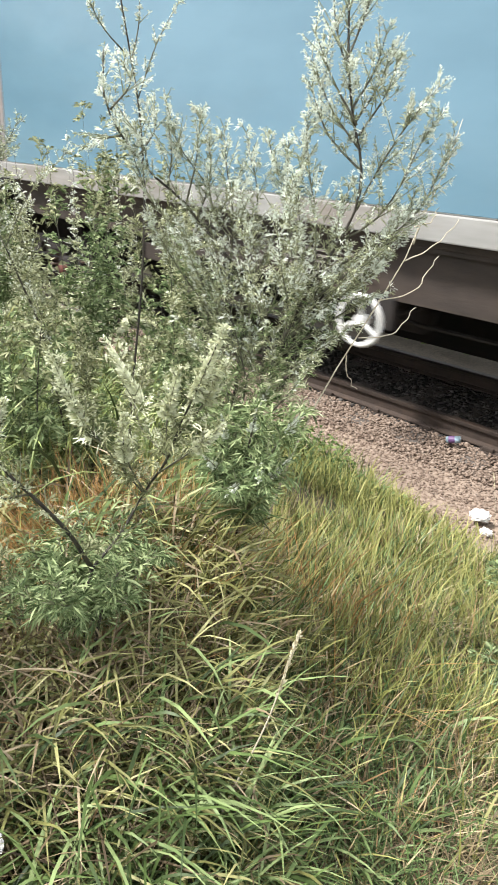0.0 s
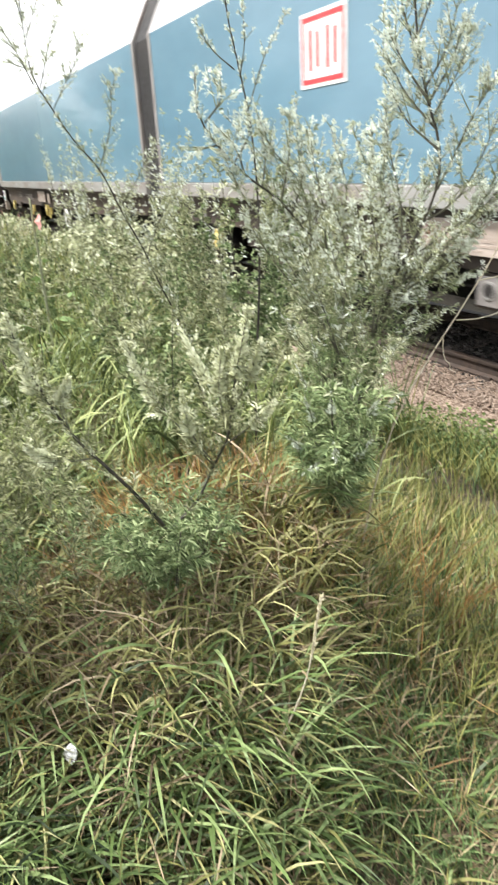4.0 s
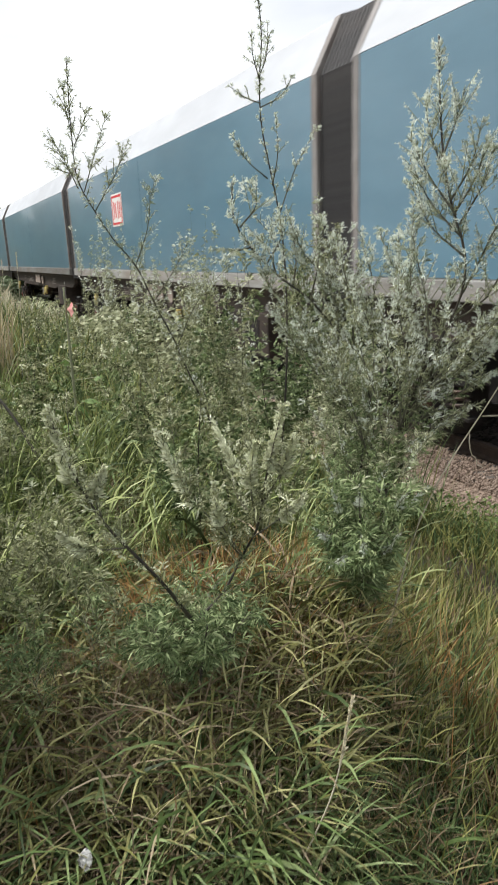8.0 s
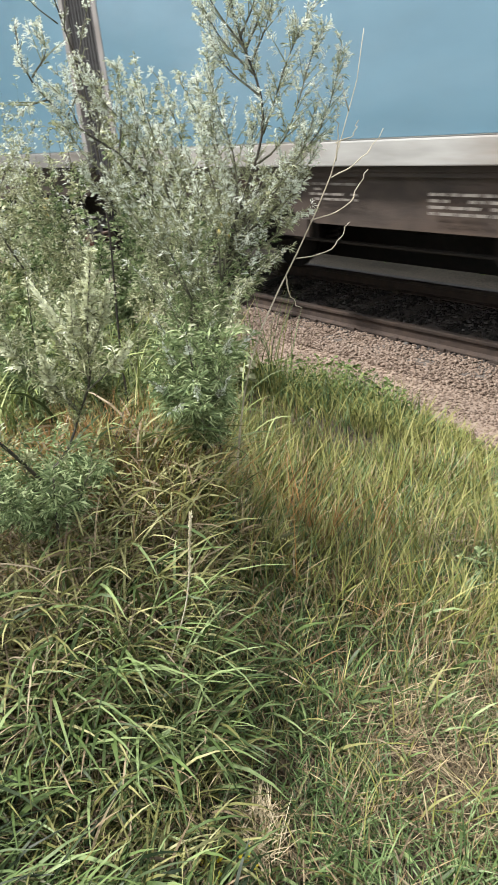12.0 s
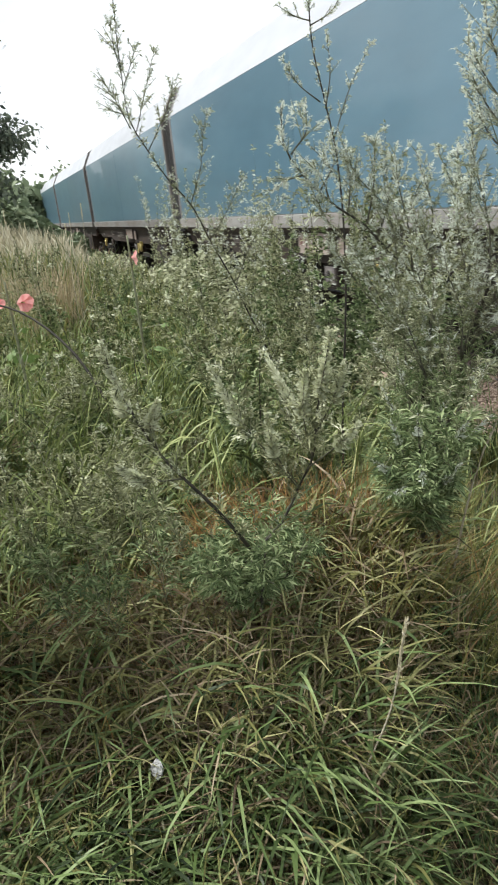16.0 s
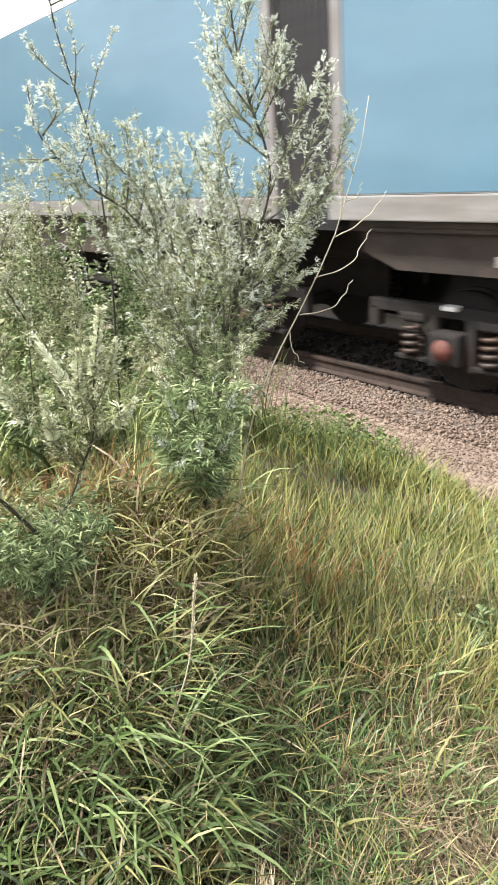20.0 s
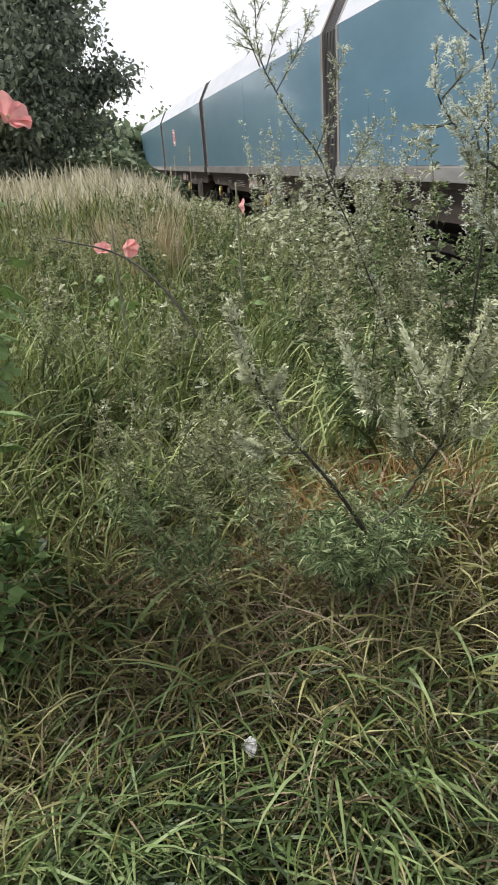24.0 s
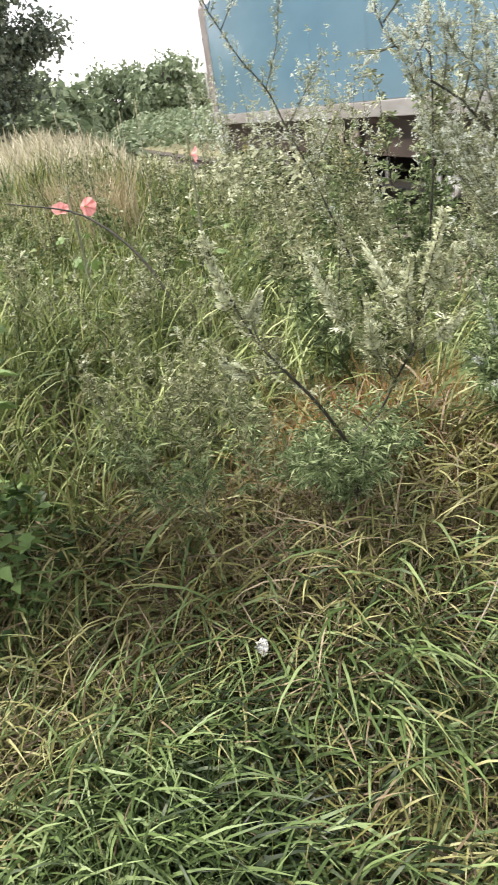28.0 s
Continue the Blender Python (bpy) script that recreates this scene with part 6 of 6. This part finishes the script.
def hollyhock(label, stems, flowers, leaf_count, seed, buds=True, leaf_z=(0.1, 1.0), scale=1.0):
    rng = random.Random(seed)
    root = Vector(stems[0][0])
    plant = thing("hollyhock", label, "flower", "hollyhocks on the bank", at=tuple(root))
    for s in stems:
        c = curve(s, 24)
        part("stalk", tube(bmesh.new(), [tuple(Vector(q) - root) for q in c], list(np.linspace(0.011, 0.005, 24) * scale), 7), M_PALESTEM, plant, smooth=True)
        if buds:
            bm = bmesh.new()
            fine = curve(s, 80)
            for k in range(36, 80):
                for j in range(9):
                    a = rng.uniform(0, 6.28)
                    d = Vector((math.cos(a), math.sin(a), 0.5))
                    p = Vector(fine[k]) - root + d * rng.uniform(0.015, 0.04) * scale + Vector((0, 0, rng.uniform(-0.03, 0.03)))
                    bmesh.ops.create_icosphere(bm, subdivisions=1, radius=rng.uniform(0.008, 0.015) * scale, matrix=Matrix.Translation(p) @ Matrix.Diagonal((1, 1, 1.3, 1)))
                    tip = p + Vector((math.cos(a), math.sin(a), 0.4)) * 0.032 * scale
                    side = Vector((-math.sin(a), math.cos(a), 0)) * 0.01 * scale
                    bm.faces.new([bm.verts.new(v) for v in (p - side, p + side, tip)])
            tagged(part("bud_spike", bm, M_BUD, plant, "pale green buds up the stalk"), kind="stuff")
    for k, (x, y, z) in enumerate(flowers):
        turn = Vector((0.45 + rng.uniform(-0.6, 0.4), 0.25 + rng.uniform(-1.1, 0.9), 0.35 + rng.uniform(-0.6, 0.5))).to_track_quat("Z", "Y").to_matrix().to_4x4()
        b = part("bloom", BLOOMS[k % 3], None, plant, "salmon-pink open bloom", at=Matrix.Translation(Vector((x, y, z)) - root) @ turn @ Matrix.Diagonal((scale * 0.8, scale * rng.uniform(0.6, 0.85), scale * rng.uniform(0.7, 1.0), 1)))
        part("stamen", CENTRE, None, b)
        part("flower_stalk", tube(bmesh.new(), [tuple(Vector((x, y, z)) - root - turn.to_3x3() @ Vector((0, 0, 0.005))), tuple(Vector((x, y, z)) - root - turn.to_3x3() @ Vector((0, 0, 0.06)) + Vector((0, 0, -0.02)))], 0.003, 5), M_PALESTEM, plant)
    for k in range(leaf_count):
        s = rng.choice(stems)
        c = curve(s, 24)
        h = rng.uniform(*leaf_z)
        p = Vector(c[min(23, int(h * 23))]) - root
        a = rng.uniform(0, 6.28)
        reach = rng.uniform(0.05, 0.3) * (1.15 - 0.7 * h)
        tip = p + Vector((math.cos(a) * reach, math.sin(a) * reach, rng.uniform(0.0, 0.08)))
        m = Matrix.Translation(tip) @ pose(0, 0, 0, rng.uniform(-30, 30), rng.uniform(0, 65), math.degrees(a)) @ Matrix.Diagonal((*(rng.uniform(0.35, 0.85) * (1.15 - 0.5 * h),) * 3, 1))
        leaf_ = part("broad_leaf", BROAD, None, plant, at=m)
        part("leaf_stalk", tube(bmesh.new(), [tuple(p), tuple(tip)], 0.0025, 5), M_PALESTEM, plant)
    return plant


H0 = (-1.55, -0.26, float(ground_z(-1.55, -0.26)))
hollyhock("tall hollyhock with salmon-pink blooms and broad lobed leaves", [
    [H0, (-1.56, -0.24, 1.1), (-1.57, -0.19, 1.5), (-1.58, -0.13, 1.84), (-1.59, -0.09, 2.13), (-1.6, -0.05, 2.45)],
    [H0, (-1.6, -0.2, 1.1), (-1.62, -0.1, 1.59), (-1.6, 0.02, 1.88), (-1.56, 0.06, 2.06)],
    [H0, (-1.5, -0.3, 1.1), (-1.48, -0.27, 1.6), (-1.48, -0.22, 2.0), (-1.49, -0.19, 2.3)],
], [(-1.47, -0.17, 1.89), (-1.47, -0.15, 2.02), (-1.51, 0.04, 2.04), (-1.52, 0.09, 2.03), (-1.52, 0.17, 2.03), (-1.52, 0.1, 1.95), (-1.51, 0.06, 1.81), (-1.48, -0.13, 1.86), (-1.47, -0.16, 2.14), (-1.49, -0.1, 2.22), (-1.53, -0.05, 2.36), (-1.55, 0.02, 2.34)], 250, 3, True, (0.42, 0.86))
for x, y, z, k in ((-3.83, 1.11, 1.68, 1), (-3.52, 0.4, 1.54, 3)):
    g = float(ground_z(x, y))
    fl = [(x, y, z)] if k != 3 else [(x, y - 0.06, z), (x, y + 0.06, z + 0.01)]
    hollyhock("slender hollyhock with pink blooms among the weeds", [[(x - 0.03, y, g), (x - 0.05, y, (g + z) / 2), (x - 0.03, y, z + 0.12)]], fl, 14, 7 + k, False, (0.15, 0.8), 1.1)

leaf_patch("low_weeds", "dark leafy weeds round the hollyhock's foot", -1.6, -0.3, 0.4, 0.4, 0.62, 1500, 0.06, M_HOLLY, 34)
grass_stand("long green grass round the hollyhock's foot", -1.4, -0.25, 0.42, 0.4, 0.5, 1500, M_LONG, 434)

# ---- grey timber frame behind the hollyhock ----
posts = thing("timber_frame", "weathered grey timber posts with a cross-rail", "fence", at=(-2.88, -0.41, float(ground_z(-2.88, -0.3))))
for y0, y1 in ((-0.24, -0.19), (-0.5, -0.44)):
    bm = boxed((-0.06, -0.065, -0.2), (0.06, 0.065, 2.55), 0.006)
    p = part("post", bm, M_TIMBER, posts, at=Matrix.Translation((0, y0 + 0.3, 0)) @ pose(0, 0, 0, -1.5, 0, 12))
part("cross_rail", boxed((-0.03, -0.42, 1.93), (0.03, 0.2, 2.02), 0.006), M_TIMBER, posts, at=(0.09, 0.0, 0))


# ---- small things in the grass and on the ballast ----
def seed_stalk(label, points, seed, head=0.1):
    rng = np.random.default_rng(seed)
    root = np.array(points[0], float)
    stalk = thing("seed_stalk", label, "grass stalk", "pale grass stalks", at=tuple(root))
    c = curve(points, 20)
    part("stalk", tube(bmesh.new(), [tuple(q - root) for q in c], list(np.linspace(0.002, 0.0013, 20)), 5), M_TWIG, stalk, smooth=True)
    n = 120
    f = rng.uniform(0, 1, n)
    end, d = c[-1] - root, unit((c[-1] - c[-4])[None])[0]
    b = end - d * head * (1 - f)[:, None]
    tagged(part("seed_head", leaves("seed_head", b, unit(d + 0.2 * rng.normal(size=(n, 3))), rng.uniform(0.01, 0.017, n), np.full(n, 0.0023), M_TIPS, rng, 0.05), None, stalk), kind="stuff")
    return stalk


M_TIPS = leafy("straw_seed_heads", (0.56, 0.5, 0.33), (0.7, 0.64, 0.46), (0.82, 0.77, 0.6), 0.7, 0.2)
seed_stalk("pale ripe grass stalk with a narrow seed head", [(-0.78, 0.76, 0.6), (-0.74, 0.81, 0.84), (-0.71, 0.87, 1.02), (-0.67, 0.886, 1.24)], 1, 0.16)
for k, (x, y, h, dx) in enumerate(((-1.45, 4.6, 0.45, 0.05), (-1.75, 4.5, 0.4, -0.1), (-1.25, 4.55, 0.3, 0.02), (-4.9, 0.6, 1.35, 0.03), (-5.2, 0.9, 1.30, -0.05), (-4.6, 0.95, 1.40, 0.06), (-5.6, 0.5, 1.35, 0.05), (-5.0, 0.2, 1.40, -0.04), (-5.8, 1.0, 1.30, 0.02))):
    z = float(ground_z(x, y))
    seed_stalk("pale dry grass stalk standing above the rest", [(x, y, z), (x + dx * 0.4, y, z + h * 0.55), (x + dx, y + 0.02, z + h)], 10 + k, 0.1)


def can():
    c = thing("drink_can", "dented pale blue and purple drink can lying on ballast", "can", at=pose(-2.66, 5.5, -0.3, 0, 78, 25))
    part("body", drum(bmesh.new(), (0, 0, 0), (0, 0, 1), 0.033, 0.13, 20, 0.006), M_CAN, c, smooth=True)
    part("label_band", drum(bmesh.new(), (0, 0, -0.015), (0, 0, 1), 0.0338, 0.055, 20), M_PURPLE, c, "plum printed band")
    part("rim", ring(bmesh.new(), (0, 0, 0.064), (0, 0, 1), 0.027, 0.003, 20, 6), M_SHINE, c, "bare metal rim")


can()


def scrap(name, label, at, size, seed):
    """A crumpled sheet."""
    rng = random.Random(seed)
    bm = bmesh.new()
    bmesh.ops.create_icosphere(bm, subdivisions=3, radius=size)
    for v in bm.verts:
        v.co *= 0.75 + 0.5 * abs(noise.noise(v.co * (2.2 / size) + Vector((seed, 0, 0)))) + rng.uniform(-0.04, 0.04)
        v.co.z *= 0.5
    ob = new(name, mesh_of(name, bm, M_SHELL))
    ob.matrix_basis = at
    return tagged(ob, label, "litter")


scrap("crumpled_paper", "crumpled white paper lying at the ballast's edge", pose(-1.85, 4.45, -0.34, 0, 0, 30), 0.085, 3)
scrap("crumpled_paper", "small torn white scrap on the gravel", pose(-1.72, 4.28, -0.35, 0, 0, 70), 0.05, 5)
scrap("plastic_scrap", "small white plastic scrap deep in the grass", pose(-0.93, 0.462, 0.872, 60, 40, 0), 0.021, 7)
st = new("dry_stick", mesh_of("dry_stick", tube(bmesh.new(), [(0, 0, 0), (0.2, 0.05, 0.03), (0.45, 0.08, 0.02)], [0.012, 0.01, 0.006], 7), M_TWIG, True))
st.matrix_basis = pose(-1.8, 5.15, -0.37, 0, 0, 10)
tagged(st, "pale dry stick lying on the ballast", "stick")
st = new("bramble_cane", mesh_of("bramble_cane", tube(bmesh.new(), [tuple(q) for q in curve([(-2.9, 0.75, 1.05), (-3.1, 0.62, 1.35), (-3.3, 0.45, 1.52), (-3.6, 0.1, 1.62)], 14)], list(np.linspace(0.008, 0.003, 14)), 6), M_STEM, True))
tagged(st, "dark arching bramble cane among the weeds", "plant")


def yellow_flowers():
    rng = random.Random(4)
    for cx, cy, n in ((-0.45, 0.72, 6), (-0.52, 0.66, 4), (-0.38, 0.78, 3)):
        z = float(ground_z(cx, cy))
        pl = thing("yellow_flower", "small yellow flower cluster low in the grass", "flower", "yellow flowers", at=(cx, cy, z))
        for k in range(n):
            x, y, h = rng.uniform(-0.04, 0.04), rng.uniform(-0.04, 0.04), rng.uniform(0.02, 0.06)
            part("stalk", tube(bmesh.new(), [(x * 0.4, y * 0.4, 0), (x, y, h)], 0.0012, 4), M_PALESTEM, pl)
            bm = bmesh.new()
            for j in range(5):
                a = j * 1.2566 + rng.uniform(0, 0.4)
                d, s = Vector((math.cos(a), math.sin(a), 0.35)), Vector((-math.sin(a), math.cos(a), 0))
                bm.faces.new([bm.verts.new(Vector((x, y, h)) + q) for q in (Vector((0, 0, 0)), d * 0.004 + s * 0.0028, d * 0.0075, d * 0.004 - s * 0.0028)])
            part("corolla", bm, M_PETAL, pl)


yellow_flowers()


# ---- trees and distance ----
def tree(label, x, y, height, radius, seed, mat, count, leaf, name="broadleaf_tree", group=""):
    """Tapered trunk, limbs, and a crown of many small leaves in uneven clumps with gaps."""
    rng = np.random.default_rng(seed)
    z = float(ground_z(x, y))
    t = thing(name, label, "tree", group, at=(x, y, z))
    part("trunk", tube(bmesh.new(), [tuple(q) for q in curve([(0, 0, -0.2), (0.1, 0.05, height * 0.3), (0, -0.1, height * 0.6), (0.1, 0, height * 0.9)], 12)], list(np.linspace(height * 0.03, height * 0.006, 12)), 9), M_BARK, t, smooth=True)
    tips = []
    for k in range(54):
        a, h = rng.uniform(0, 6.28), rng.uniform(0.1, 0.96)
        reach = radius * math.sqrt(max(0.02, 1 - ((h - 0.5) / 0.5) ** 2)) * rng.uniform(0.72, 0.95)
        p0 = np.array([0.05, 0, height * h * 0.8])
        p2 = np.array([math.cos(a) * reach, math.sin(a) * reach, height * (h + rng.uniform(-0.03, 0.03))])
        part("limb", tube(bmesh.new(), [tuple(p0), tuple((p0 + p2) / 2 + [0, 0, 0.04 * height]), tuple(p2)], [height * 0.009, height * 0.005, height * 0.002], 5), M_BARK, t, smooth=True)
        tips += [p2, (p0 + 2 * p2) / 3, p0 * 0.5 + p2 * 0.5]
    tips = np.array(tips)
    c = tips[rng.integers(0, len(tips), count)]
    sub = c + rng.normal(0, radius * 0.13, (count, 3)) * [1, 1, 0.8]
    ob = part("crown", leaves("crown", sub, unit(rng.normal(size=(count, 3)) + [0, 0, -0.2]), leaf * rng.uniform(0.5, 1.3, count), leaf * rng.uniform(0.15, 0.35, count), mat, rng), None, t)
    tagged(ob, kind="stuff")
    return t


tree("large dark broadleaf tree beyond the meadow", -25.9, -1.0, 6.5, 3.1, 5, M_TREE, 38000, 0.23)
for k, (x, y, h, r) in enumerate(((-60, 3.4, 4.4, 3.0), (-74, 1.0, 5.2, 4.0), (-95, 12.5, 8.0, 5.0), (-70, -5.0, 6.0, 4.0), (-88, 17.5, 7.5, 4.5), (-60, -12.0, 7.0, 4.5), (-110, 4.0, 8.0, 5.5), (-50, -19.0, 7.0, 4.5), (-120, 26.0, 10.0, 6.0), (-100, -14.0, 8.0, 5.0))):
    tree("rounded green tree in the distant tree line", x, y, h, r, 60 + k, M_WOODS, 2800, 0.9, group="distant tree line")
leaf_patch("hedge", "dense green hedge beyond the meadow", -38, -3.0, 3.0, 9.0, 2.3, 6000, 0.48, M_WOODS, 91, "hedge")
leaf_patch("hedge", "rough green hedge along the far side of the track", -62, 12.0, 32.0, 3.0, 2.3, 6000, 0.48, M_WOODS, 93, "hedge")
leaf_patch("hedge", "dense green hedge beside the far track", -130, 2.0, 8.0, 40.0, 4.5, 5000, 1.5, M_WOODS, 92, "hedge")


def ripe_meadow():
    rng = np.random.default_rng(8)
    n = 9000
    x, y = -11.0 - 24 * rng.uniform(0, 1, n) ** 1.7, rng.uniform(-9, 4.3, n)
    q = y < 0.14 * np.abs(x) * 3 + 1.0
    x, y = x[q], y[q]
    n = len(x)
    d = np.abs(x)
    ob = new("ripe_grass", blades("ripe_grass", x, y, ground_z(x, y) - 0.02, rng.uniform(0.2, 0.6, n) * (1 + 0.5 * np.sin(1.3 * x + 2.1 * y) * np.cos(1.7 * y - 0.6 * x)), 0.006 + d * 0.0016, rng.uniform(0, 0.45, n), rng.uniform(0.1, 0.8, n), rng.uniform(0, 6.28, n), M_RIPE, rng))
    tagged(ob, "ripe straw-yellow meadow grass", "grass", kind="stuff")


def rank_grass():
    """Tall green grass and weeds between the bank and the ripe meadow."""
    rng = np.random.default_rng(9)
    n = 16000
    x, y = -3.4 - 8.5 * rng.uniform(0, 1, n) ** 1.2, rng.uniform(-4.5, 3.6, n)
    for nm, mat, q, label in (("tall_grass", M_LONG, slice(0, 9000), "tall rank green grass on the bank"), ("flowering_grass", M_OLIVE, slice(9000, 16000), "tall yellow-green flowering grass on the bank")):
        a, b = x[q], y[q]
        m = len(a)
        ob = new(nm, blades(nm, a, b, ground_z(a, b) - 0.02, rng.uniform(0.25, 0.75, m) * (1 + 0.35 * np.sin(2.3 * a + 1.1 * b) * np.cos(1.9 * b)), 0.004 + np.abs(a) * 0.001, rng.uniform(0, 0.35, m), rng.uniform(0.1, 0.9, m), rng.uniform(0, 6.28, m), mat, rng))
        tagged(ob, label, "grass", kind="stuff")


rank_grass()
M_RIPE = leafy("ripe_grass_stems", (0.225, 0.2025, 0.1275), (0.425, 0.391, 0.272), (0.63, 0.594, 0.459), 0.7, 0.25)
ripe_meadow()


def ripe_tuft(x, y, tall, seed, count=260):
    """A dense pale tuft of ripe grass standing above the weeds."""
    rng = np.random.default_rng(seed)
    a, b = x + rng.normal(0, 0.13, count), y + rng.normal(0, 0.13, count)
    ob = new("ripe_tuft", blades("ripe_tuft", a, b, ground_z(a, b), tall * rng.uniform(0.6, 1.1, count), rng.uniform(0.006, 0.011, count), rng.uniform(0, 0.3, count), rng.uniform(0.1, 0.6, count), rng.uniform(0, 6.28, count), M_PALE, rng))
    tagged(ob, "pale ripe grass tuft standing among weeds", "grass", "ripe grass tufts")


for k, (x, y, tall) in enumerate(((-6.4, 0.84, 1.0), (-6.6, 0.7, 0.85), (-7.9, -0.1, 0.6), (-8.4, 0.45, 0.6))):
    ripe_tuft(x, y, tall, 500 + k)


motions()
